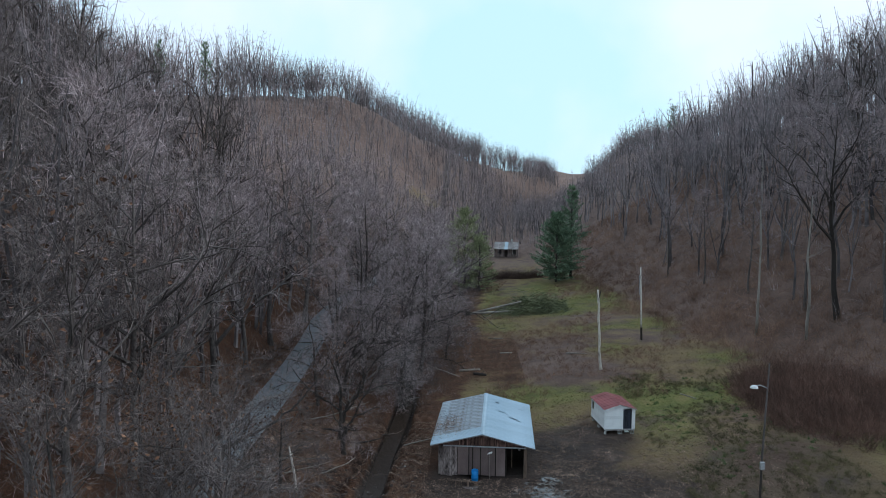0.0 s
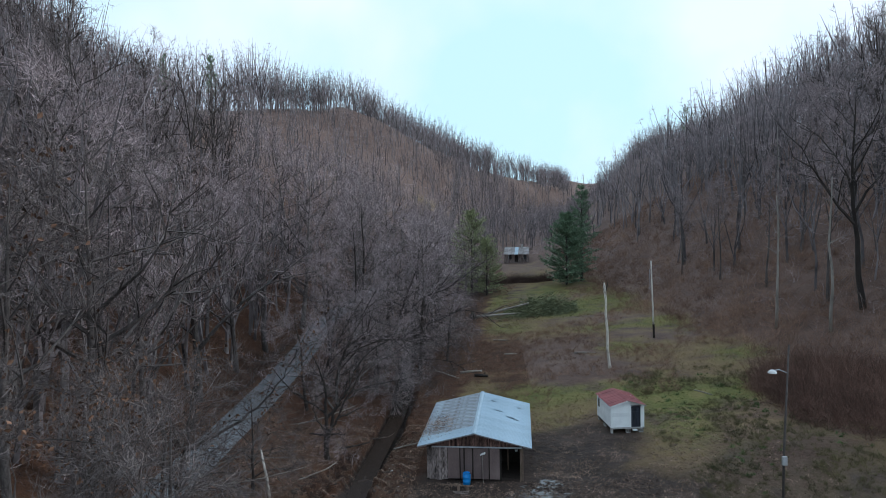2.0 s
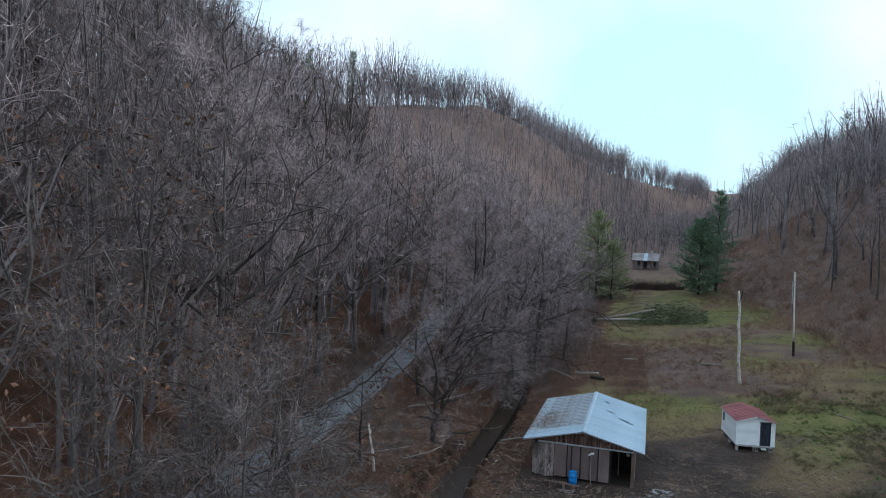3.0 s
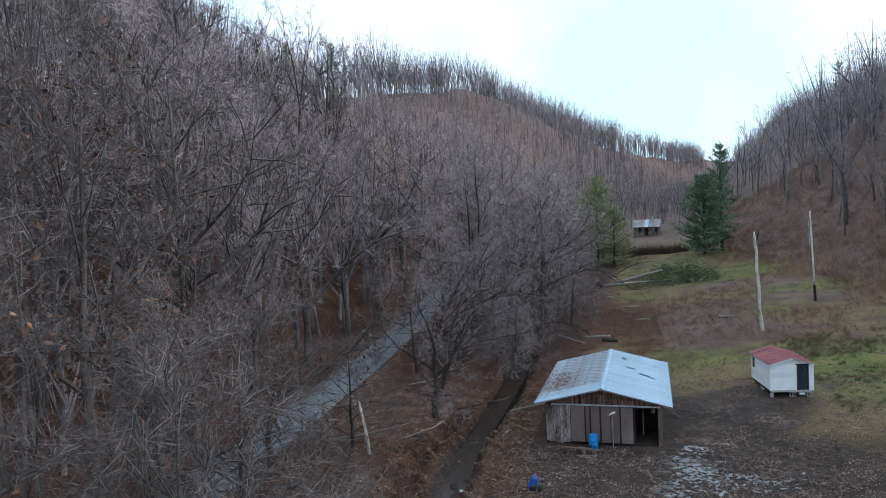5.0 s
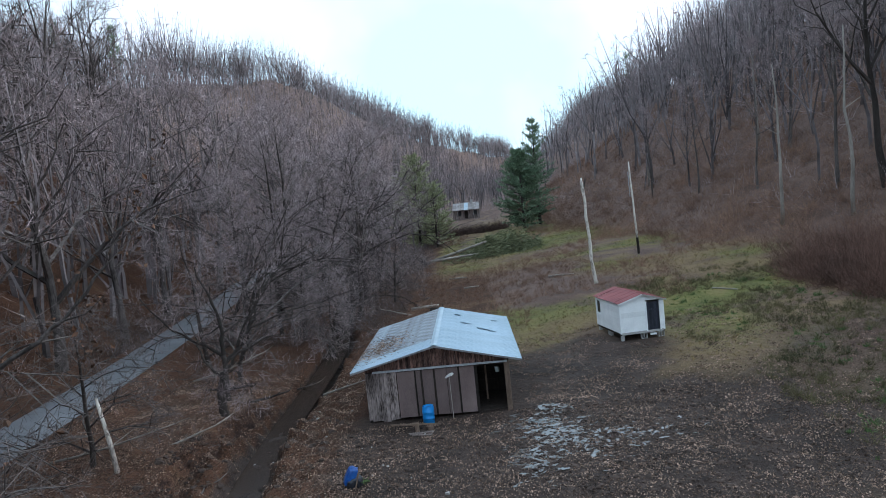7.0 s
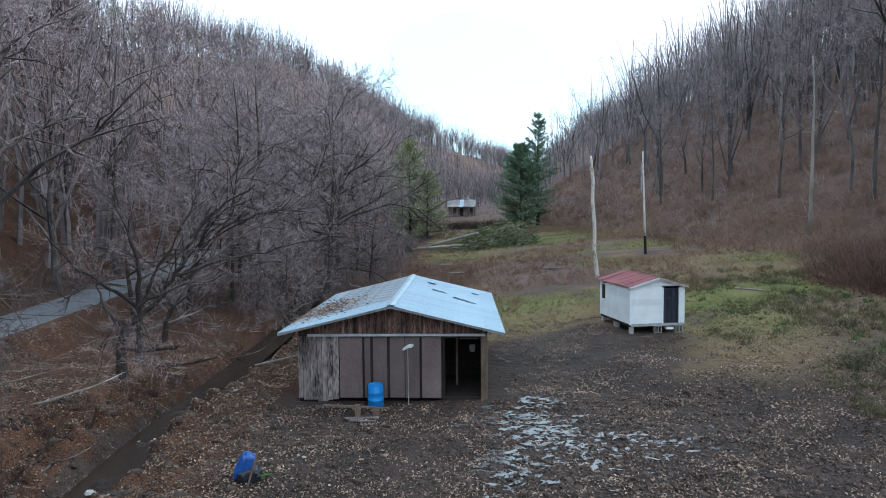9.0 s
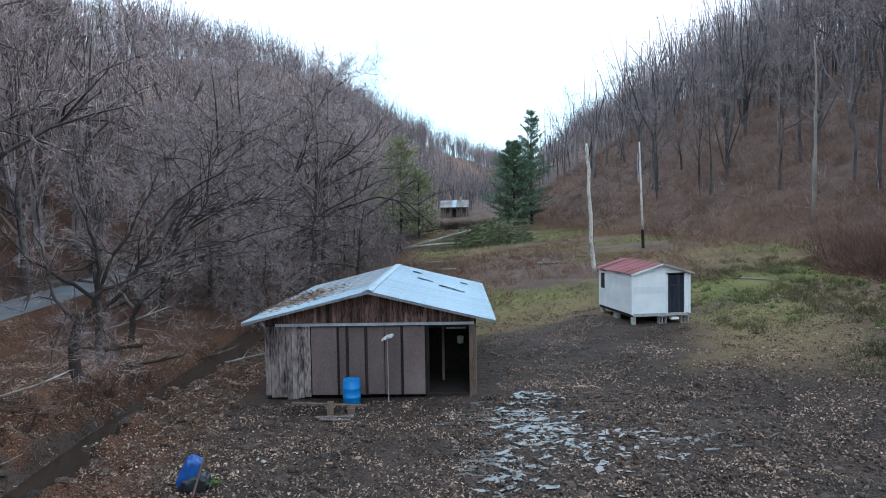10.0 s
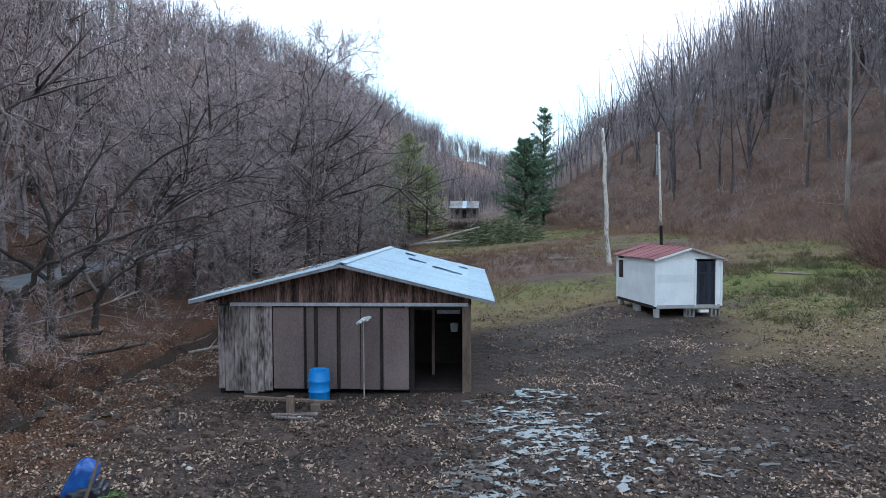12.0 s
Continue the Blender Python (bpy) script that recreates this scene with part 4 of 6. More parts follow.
# ---- poles ----
def build_poles():
    z = float(height(20.8, 91.2))
    p = thing("dead_tree_trunk", pose(20.8, 91.2, z), "bare pale trunk of a dead tree with a broken top", "tree")
    pts = [(0.42, 0, -0.3), (0.30, 0, 0.5), (0.10, 0, 2.2), (0.12, 0.05, 4.2), (-0.06, 0, 6.0), (-0.02, 0, 7.6), (-0.18, 0, 8.9), (-0.2, 0, 9.6)]
    part("trunk", Geo().tube(pts, [0.26, 0.17, 0.15, 0.14, 0.13, 0.12, 0.16, 0.06], 10), WOOD_PALE, p, smooth=True)
    part("stub", Geo().tube([(-0.12, 0, 8.5), (0.12, -0.1, 9.3), (0.16, -0.1, 9.7)], [0.09, 0.06, 0.02], 6), BARK_DARK, p)
    part("stub", Geo().tube([(0.0, 0, 5.1), (0.25, 0.1, 5.35)], [0.06, 0.03], 6), BARK_PALE, p)
    z = float(height(29.15, 104.6))
    p = thing("utility_pole", pose(29.15, 104.6, z), "slim weathered wooden utility pole without wires", "pole")
    part("pole", Geo().tube([(0.16, 0, -0.3), (0.05, 0, 3), (-0.2, 0, 10.1)], [0.13, 0.115, 0.075], 8), WOOD_PALE, p, smooth=True)
    part("pole_wrap", Geo().tube([(0.15, 0, 0), (0.09, 0, 1.8)], [0.15, 0.14], 8), DARK_WOOD_SHADE, p, "dark tarred foot")
    part("riser_pipe", Geo().tube([(-0.32, 0, 6.3), (-0.36, 0, 9.0)], 0.045, 6), TIN_EDGE, p, "short grey riser pipe")
    part("bracket", Geo().tube([(-0.34, 0, 8.5), (-0.05, 0, 8.5)], 0.03, 5), TIN_EDGE, p)
    part("bracket", Geo().tube([(-0.33, 0, 6.9), (-0.03, 0, 6.9)], 0.03, 5), TIN_EDGE, p)
    z = float(height(24.8, 55.8))
    p = thing("street_lamp", pose(24.8, 55.8, z), "tall grey wooden pole with a small yard lamp on an arm", "lamp")
    part("pole", Geo().tube([(0, 0, -0.3), (0.05, 0, 4), (0.3, 0, 10.4)], [0.085, 0.07, 0.05], 8), BARK, p, smooth=True)
    part("arm", Geo().tube([(0.26, 0, 8.7), (-0.3, -0.1, 8.95), (-0.6, -0.15, 8.9)], 0.035, 6), TIN_EDGE, p)
    part("lamp_head", lathe([(0.0, 0.0), (0.14, 0.0), (0.26, 0.02), (0.22, 0.12), (0.10, 0.2), (0.0, 0.22)], 14), LAMP_GREY, p, "white lamp head", at=pose(-0.7, -0.15, 8.74))
    part("meter_box", Geo().box((-0.14, -0.3, 3.3), (0.14, -0.12, 3.8), bevel=0.02), TIN_EDGE, p)


build_poles()


# ---- trees ----
def unit(v):
    return v / (np.linalg.norm(v, axis=-1, keepdims=True) + 1e-9)


def grow(seed, h=20.0, r=0.22, clear=0.45, limbs=16, reach=0.22, lift=0.9, subs=4, twigs=6, fine=2, sides=5, lean=0.03, wob=0.02, twig_len=1.0, twig_w=0.045, thick=0.55, droop=0.0, bend=0.0):
    """A bare broadleaf tree: trunk, and a crown of limbs, branches and twigs."""
    rng = np.random.RandomState(seed)
    trunk, wood = Geo(), Geo()
    n = 7
    hs = np.linspace(-0.4, h, n)
    off = np.cumsum(rng.normal(0, wob * h / n * 2, (n, 2)), 0) + np.outer(hs, rng.normal(0, lean, 2))
    off -= off[0]
    off[:, 0] += bend * h * (np.clip(hs, 0, None) / h) ** 1.7
    path = np.column_stack([off, hs])
    rad = r * np.clip(1 - (np.clip(hs, 0, None) / h) ** 1.2 * 0.93, 0.05, 1)
    rad[0] *= 1.35
    trunk.tube(path, rad, sides + 1, cap=False)
    bases, ways = [], []
    az = rng.uniform(0, 6.28)
    for k in range(limbs):
        u = clear + (0.97 - clear) * (k + rng.uniform(0, 0.8)) / limbs
        z = u * h
        p0 = np.array([np.interp(z, hs, path[:, 0]), np.interp(z, hs, path[:, 1]), z])
        az += 2.4 + rng.normal(0, 0.5)
        if bend and rng.random() < 0.55:
            az = rng.normal(0, 0.7)
        length = h * reach * (1.15 - 0.75 * (u - clear) / (1 - clear)) * rng.uniform(0.7, 1.25)
        el = lift * rng.uniform(0.55, 1.1)
        d = np.array([math.cos(az) * math.cos(el), math.sin(az) * math.cos(el), math.sin(el)])
        pts = [p0]
        m = 4
        for j in range(m):
            d = unit(d + rng.normal(0, 0.17, 3) + np.array([0, 0, 0.10 - droop * (1 + j * 0.8)]))
            pts.append(pts[-1] + d * length / m)
        pts = np.array(pts)
        rr = max(0.018, np.interp(z, hs, rad) * thick) * np.array([1, 0.8, 0.6, 0.42, 0.15])
        wood.tube(pts, rr, max(3, sides - 1), cap=False)
        for s in range(subs):
            w = rng.uniform(0.25, 1.0) * m
            i = min(int(w), m - 1)
            q0 = pts[i] + (pts[i + 1] - pts[i]) * (w - i)
            dd = unit(unit(pts[i + 1] - pts[i]) * 0.7 + rng.normal(0, 0.55, 3) + np.array([0, 0, 0.15]))
            ln = length * rng.uniform(0.28, 0.5)
            d2 = unit(dd + rng.normal(0, 0.3, 3))
            sp = np.array([q0, q0 + dd * ln * 0.5, q0 + dd * ln * 0.5 + d2 * ln * 0.5])
            wood.tube(sp, [rr[2] * 0.7, rr[2] * 0.5, rr[2] * 0.15], 3, cap=False)
            f = rng.uniform(0.15, 1.0, twigs)
            b = sp[0] + (sp[2] - sp[0]) * f[:, None]
            wv = unit(unit(sp[2] - sp[0]) * 0.8 + rng.normal(0, 0.6, (twigs, 3)) + [0, 0, 0.15]) * (twig_len * rng.uniform(0.5, 1.3, (twigs, 1)))
            bases.append(b)
            ways.append(wv)
            if fine:
                fb = np.repeat(b + wv * 0.4, fine, 0)
                fw = unit(np.repeat(unit(wv), fine, 0) + rng.normal(0, 0.6, (len(fb), 3))) * (twig_len * 0.6 * rng.uniform(0.5, 1.2, (len(fb), 1)))
                bases.append(fb)
                ways.append(fw)
    bases, ways = np.concatenate(bases), np.concatenate(ways)
    tv, tt = slivers(bases, ways, twig_w, rng)
    return trunk, wood, tv, tt, bases + ways * 0.9


def gather(geo):
    return np.concatenate(geo.v), (np.concatenate(geo.q) if geo.q else np.zeros((0, 4), int)), (np.concatenate(geo.t) if geo.t else np.zeros((0, 3), int))


def tree_thing(at, grown, bark, label, leaves=None, name="tree", scale=1.0, group="bare trees by the road", twig=None):
    trunk, wood, tv, tt, tips = grown
    t = thing(name, at @ Matrix.Scale(scale, 4), label, "tree", group)
    # trunks between road and field past y 54 take the darker bark
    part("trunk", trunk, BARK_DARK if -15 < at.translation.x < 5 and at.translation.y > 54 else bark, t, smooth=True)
    crown = Geo()
    wv, wq, wt = gather(wood)
    crown.add(wv, q=wq)
    part("branchwork", crown, bark, t)
    # crowns past y 64 get the haze-paled twigs, nearer ones the dark copy
    part("crown", Geo().add(tv, t=tt), twig or (TWIG_HAZED if at.translation.y > 64 else TWIG_DARK), t, "haze of fine bare twigs")
    if leaves is not None:
        rng = np.random.RandomState(leaves[0])
        k = rng.choice(len(tips), leaves[1])
        v, tr = leaf_cards(tips[k] + rng.normal(0, 0.1, (leaves[1], 3)), 0.11, rng)
        part("foliage", Geo().add(v, t=tr), TREE_LEAF, t, "last curled brown leaves")
    return t


def leaf_cards(p, size, rng, flat=1.0):
    """Small folded leaves, four corners each."""
    n = len(p)
    a = unit(rng.normal(size=(n, 3)) * [1, 1, flat])
    b = unit(np.cross(a, unit(rng.normal(size=(n, 3)) * [flat, flat, 1]) + [0, 0, 0.001]))
    c = unit(np.cross(a, b))
    s = (size * rng.uniform(0.6, 1.3, (n, 1)))
    fold = c * s * rng.uniform(0.1, 0.45, (n, 1))
    v = np.stack([p - a * s, p + b * s * 0.6 + fold, p + a * s, p - b * s * 0.6 + fold], 1).reshape(-1, 3)
    i = np.arange(n)[:, None] * 4
    t = np.concatenate([i + [0, 1, 2], i + [0, 2, 3]])
    return v, t


def conifer(seed, h, width, bare=0.12, whorls=26, per=7, sprays=16, sparse=0.0, needle=0.55):
    rng = np.random.RandomState(seed)
    trunk, wood = Geo(), Geo()
    trunk.tube([(0, 0, -0.4), (0.05, 0, h * 0.5), (0, 0.05, h)], [h * 0.014 + 0.05, h * 0.009 + 0.03, 0.02], 8, cap=False)
    bs, ws = [], []
    for k in range(whorls):
        u = bare + (1 - bare) * (k / whorls) ** 0.95
        z = u * h
        if rng.random() < sparse * 0.5:
            continue
        length = width / 2 * (1 - u) ** 0.66 * (0.6 + 0.5 * min(1, (u - bare) * 5)) + 0.15
        for j in range(per):
            if rng.random() < sparse:
                continue
            a = rng.uniform(0, 6.28)
            ln = length * rng.uniform(0.65, 1.2)
            el = rng.uniform(-0.12, 0.25) + 0.5 * u
            d = np.array([math.cos(a) * math.cos(el), math.sin(a) * math.cos(el), math.sin(el)])
            p0 = np.array([0, 0, z + rng.normal(0, h / whorls * 0.3)])
            p1 = p0 + d * ln * 0.6
            p2 = p0 + d * ln + np.array([0, 0, 0.10 * ln])
            wood.tube([p0, p1, p2], [0.04, 0.03, 0.01], 3, cap=False)
            f = rng.uniform(0.2, 1.0, sprays)[:, None]
            b = p0 + (p2 - p0) * f
            w = unit(d * 0.7 + rng.normal(0, 0.55, (sprays, 3)) + [0, 0, 0.1]) * needle * rng.uniform(0.6, 1.4, (sprays, 1)) * (0.6 + 0.05 * h / 2)
            bs.append(b)
            ws.append(w)
    bs, ws = np.concatenate(bs), np.concatenate(ws)
    nv, nt = slivers(bs, ws, needle * 0.24, rng)
    return trunk, wood, nv, nt


def pine_thing(x, y, made, label, needles=NEEDLE, scale=1.0, dz=0.0):
    trunk, wood, nv, nt = made
    t = thing("pine_tree", on_ground(x, y, 0, dz) @ Matrix.Scale(scale, 4), label, "tree", "pine trees")
    part("trunk", trunk, BARK_DARK, t, smooth=True)
    part("branchwork", wood, BARK_DARK, t)
    part("crown", Geo().add(nv, t=nt), needles, t, "dense green needles")
    return t


pine_thing(25.4, 165.5, conifer(31, 15.5, 12.5, bare=0.05, whorls=30, per=12, sprays=52, sparse=0.08, needle=0.65), "bushy dark green pine at the edge of the field")
pine_thing(29.2, 169.0, conifer(32, 21.5, 10.0, bare=0.10, whorls=26, per=9, sprays=34, sparse=0.2), "tall thin-topped dark pine behind a bushy one")
pine_thing(4.6, 165.0, conifer(33, 18.0, 16.0, bare=0.02, whorls=30, per=11, sprays=46, sparse=0.15), "pale olive pine thinning among bare trees", NEEDLE_PALE)
pine_thing(7.8, 160.0, conifer(34, 12.0, 10.0, bare=0.02, whorls=22, per=10, sprays=44, sparse=0.2), "small pale olive pine by the creek", NEEDLE_PALE)
pine_thing(94.0, 312.0, conifer(35, 22.0, 13.0, bare=0.5, whorls=14, per=6, sprays=16, sparse=0.2, needle=0.8), "flat-topped pine on the wooded ridge")
pine_thing(-92.0, 262.0, conifer(36, 22.0, 9.0, bare=0.3, whorls=18, per=6, sprays=14, sparse=0.2, needle=0.8), "dark pine on the wooded ridge")
pine_thing(-97.0, 235.0, conifer(37, 20.0, 8.0, bare=0.35, whorls=16, per=6, sprays=14, sparse=0.2, needle=0.8), "dark pine on the wooded ridge")


# fallen pine with two pale trunks
def build_fallen():
    rng = np.random.RandomState(14)
    f = thing("fallen_pine", on_ground(8.0, 131.0), "uprooted pine lying in the field with a green crown", "tree")
    part("trunk", Geo().tube([(-2.4, 0.4, 0.1), (2.0, 0.2, 1.3), (6.8, -0.4, 2.6)], [0.24, 0.20, 0.13], 8), BARK_PALE, f, "pale bare trunk propped on its branches", smooth=True)
    part("trunk", Geo().tube([(-1.6, -1.0, 0.45), (2, -0.9, 0.75), (5.4, -0.6, 0.95)], [0.2, 0.17, 0.12], 8), BARK_PALE, f, "second pale trunk lying flat", smooth=True)
    part("root_plate", blob(rng, (0.5, 0.9, 0.7), lump=0.5), BARK_DARK, f, "dark torn roots", at=pose(-2.8, 0.2, 0.3))
    n = 6500
    p = np.stack([rng.normal(8.6, 3.2, n).clip(0.0, 14.5), rng.normal(1.2, 1.7, n), np.zeros(n)], -1)
    top = (2.0 + 0.18 * p[:, 0]) * np.clip(1.15 - ((p[:, 0] - 9.0) / 7) ** 2, 0.05, 1) * np.clip(1 - ((p[:, 1] - 1.2) / 4) ** 2, 0.1, 1)
    top = top * (0.75 + 0.45 * waves(p[:, 0], p[:, 1], 81, 2.5))
    p[:, 2] = top.clip(0.1) * rng.random(n) ** 0.6
    w = unit(rng.normal(0, 1, (n, 3)) * [1, 1, 0.5] + [0.9, 0.1, 0.25]) * rng.uniform(0.5, 1.3, (n, 1))
    v, t = slivers(p, w, 0.12, rng)
    part("green_crown", Geo().add(v, t=t), NEEDLE_DULL, f, "flattened olive green crown")
    g2 = Geo()
    for k in range(26):
        a = np.array([rng.uniform(3, 11), rng.uniform(0.2, 2.6), 0.2])
        g2.tube([a, a + [rng.uniform(0, 1.5), rng.normal(0, 0.5), rng.uniform(0.8, 2.2)]], [0.05, 0.015], 4)
    part("branchwork", g2, BARK_DARK, f)


build_fallen()


def log_thing(x, y, rz, length, r, label, mat=BARK_PALE):
    t = thing("log", on_ground(x, y, rz, r * 0.6), label, "log", "logs lying in the field")
    part("stem", Geo().tube([(-length / 2, 0, 0), (0, 0.06, 0.03), (length / 2, -0.05, 0.06)], [r, r * 0.9, r * 0.7], 8), mat, t, smooth=True)
    part("branch_stub", Geo().tube([(length * 0.2, 0, r * 0.5), (length * 0.26, 0.1, r * 2.4)], [r * 0.3, r * 0.12], 5), mat, t)


log_thing(5.6, 93.6, 14, 2.6, 0.16, "pale log lying on the grass behind the barn")
log_thing(6.8, 91.8, -20, 1.6, 0.2, "dark rotten log lying behind the barn", BARK_DARK)
log_thing(19.6, 99.6, -8, 2.6, 0.12, "pale branch lying in dry grass")
log_thing(10.5, 102, 5, 1.6, 0.10, "pale branch lying in dry grass")
log_thing(9.5, 112, -14, 2.2, 0.10, "pale branch lying in dry grass")
log_thing(27.5, 79, -62, 2.2, 0.06, "thin pale branch lying in grass")


def stick_thing(x, y, rz, length, r, rise, label, mat, seed):
    """A fallen limb with side branches, one end propped up."""
    rng = np.random.RandomState(seed)
    t = thing("fallen_branch", on_ground(x, y, rz, 0.03), label, "branch", "fallen branches on the bank")
    pts = np.array([[length * (k / 4 - 0.5), rng.normal(0, 0.1), 0.02 + rise * (k / 4) ** 1.3] for k in range(5)])
    part("stem", Geo().tube(pts, np.linspace(r, r * 0.35, 5), 6), mat, t, smooth=True)
    for k in range(5):
        p = pts[1 + k % 4]
        d = np.array([rng.uniform(0.3, 0.9), rng.normal(0, 0.7), rng.uniform(0.1, 0.6)]) * length * 0.18
        part("side_branch", Geo().tube([p, p + d * 0.5, p + d + rng.normal(0, 0.06, 3)], [r * 0.4, r * 0.28, r * 0.08], 4), mat, t)


stick_thing(-4.6, 70.5, 10, 4.2, 0.13, 0.5, "dark rotten limb lying on the creek bank", BARK_DARK, 1)
stick_thing(-6.6, 73.0, -14, 3.4, 0.16, 0.3, "black rotten log among brush on the bank", BARK_DARK, 2)
stick_thing(-5.0, 62.4, 35, 3.0, 0.06, 0.7, "pale dead branch on leaf litter", BARK_PALE, 3)
stick_thing(-7.5, 76.0, 4, 5.0, 0.08, 1.5, "pale dead branch propped in the brush", BARK_PALE, 4)
stick_thing(-3.2, 58.0, 70, 2.4, 0.05, 0.2, "grey stick across leaf litter", BARK, 5)
stick_thing(1.0, 70.0, 20, 2.8, 0.07, 0.5, "pale dead branch beside the barn", BARK_PALE, 6)
stick_thing(-2.6, 74.0, -30, 3.2, 0.08, 0.8, "grey dead branch over the ditch", BARK, 7)
stick_thing(-8.2, 60.5, 5, 5.2, 0.07, 1.0, "long pale limb hanging low over the bank", BARK_PALE, 9)
stick_thing(-11.0, 53.0, 2, 4.6, 0.06, 0.6, "long pale limb by the road", BARK_PALE, 10)
stick_thing(3.0, 92.0, 160, 3.0, 0.08, 0.6, "pale dead branch at the field edge", BARK_PALE, 11)
stick_thing(5.0, 98.0, 15, 2.6, 0.07, 0.4, "grey dead branch at the field edge", BARK, 12)


t = thing("broken_stem", on_ground(-7.2, 58.6), "short pale broken stem standing by the road", "tree")
part("stem", Geo().tube([(0.1, 0, -0.2), (-0.05, 0, 1.2), (-0.45, 0.1, 3.2)], [0.12, 0.10, 0.06], 8), WOOD_PALE, t, smooth=True)
part("stub", Geo().tube([(-0.3, 0.05, 2.4), (-0.1, -0.2, 2.8)], [0.04, 0.015], 5), WOOD_PALE, t)


# ---- old farmhouse up the valley ----
def build_house():
    z = float(height(16.6, 211))
    h = thing("farmhouse", pose(16.6, 211, z, 0, 0, -6), "derelict grey farmhouse with a white and rusty tin roof", "house")
    W, D, H = 6.8, 6.0, 2.7
    for y0, y1 in ((0, 0.15), (D - 0.15, D)):
        part("wall", Geo().box((-W / 2, y0, -0.5), (W / 2, y1, H)), PLANK, h)
    for x in (-W / 2, W / 2 - 0.15):
        part("wall", Geo().box((x, 0.15, -0.5), (x + 0.15, D - 0.15, H)), PLANK, h)
    for k, x in enumerate(np.linspace(-W / 2, W / 2, 6)):
        part("porch_post", Geo().tube([(x, -1.6, -0.4), (x, -1.6, H - 0.3)], 0.07, 6), PLANK, h)
    for k in range(7):
        x0 = -W / 2 - 0.2 + k * (W + 0.4) / 7
        x1 = x0 + (W + 0.4) / 7 - 0.02
        gg = Geo()
        v = np.array([[x0, -1.9, H - 0.35], [x1, -1.9, H - 0.35], [x1, 0.2, H + 0.25], [x0, 0.2, H + 0.25]])
        v2 = np.array([[x0, 0.2, H + 0.25], [x1, 0.2, H + 0.25], [x1, D / 2, H + 1.5], [x0, D / 2, H + 1.5]])
        v3 = np.array([[x0, D / 2, H + 1.5], [x1, D / 2, H + 1.5], [x1, D + 0.3, H + 0.1], [x0, D + 0.3, H + 0.1]])
        for vv in (v, v2, v3):
            gg.add(np.vstack([vv, vv - [0, 0, 0.04]]), q=[[0, 1, 2, 3], [7, 6, 5, 4], [0, 4, 5, 1], [1, 5, 6, 2], [3, 7, 4, 0]])
        part("roof_sheet", gg, TIN if k == 3 else TIN_RUST, h)
    part("door", Geo().box((-0.5, -0.03, 0), (0.4, 0.0, 2.0)), DARK_WOOD_SHADE, h)
    for x in (-2.3, 1.9):
        w = part("window", Geo().box((x, -0.04, 0.9), (x + 0.9, -0.005, 2.1)), GLASS_DARK, h)
        part("frame", Geo().box((x - 0.08, -0.06, 0.8), (x, -0.01, 2.2)), WHITE, w)
    part("chimney", Geo().box((1.2, 2.6, H + 0.8), (1.8, 3.2, H + 2.3), bevel=0.03), BLOCK, h)
    part("gable", Geo().add([[-W / 2, 0.1, H], [-W / 2, D - 0.1, H], [-W / 2, D / 2, H + 1.4], [-W / 2 + 0.1, 0.1, H], [-W / 2 + 0.1, D - 0.1, H], [-W / 2 + 0.1, D / 2, H + 1.4]], t=[[0, 2, 1], [3, 4, 5]], q=[[0, 1, 4, 3]]), PLANK, h)


build_house()

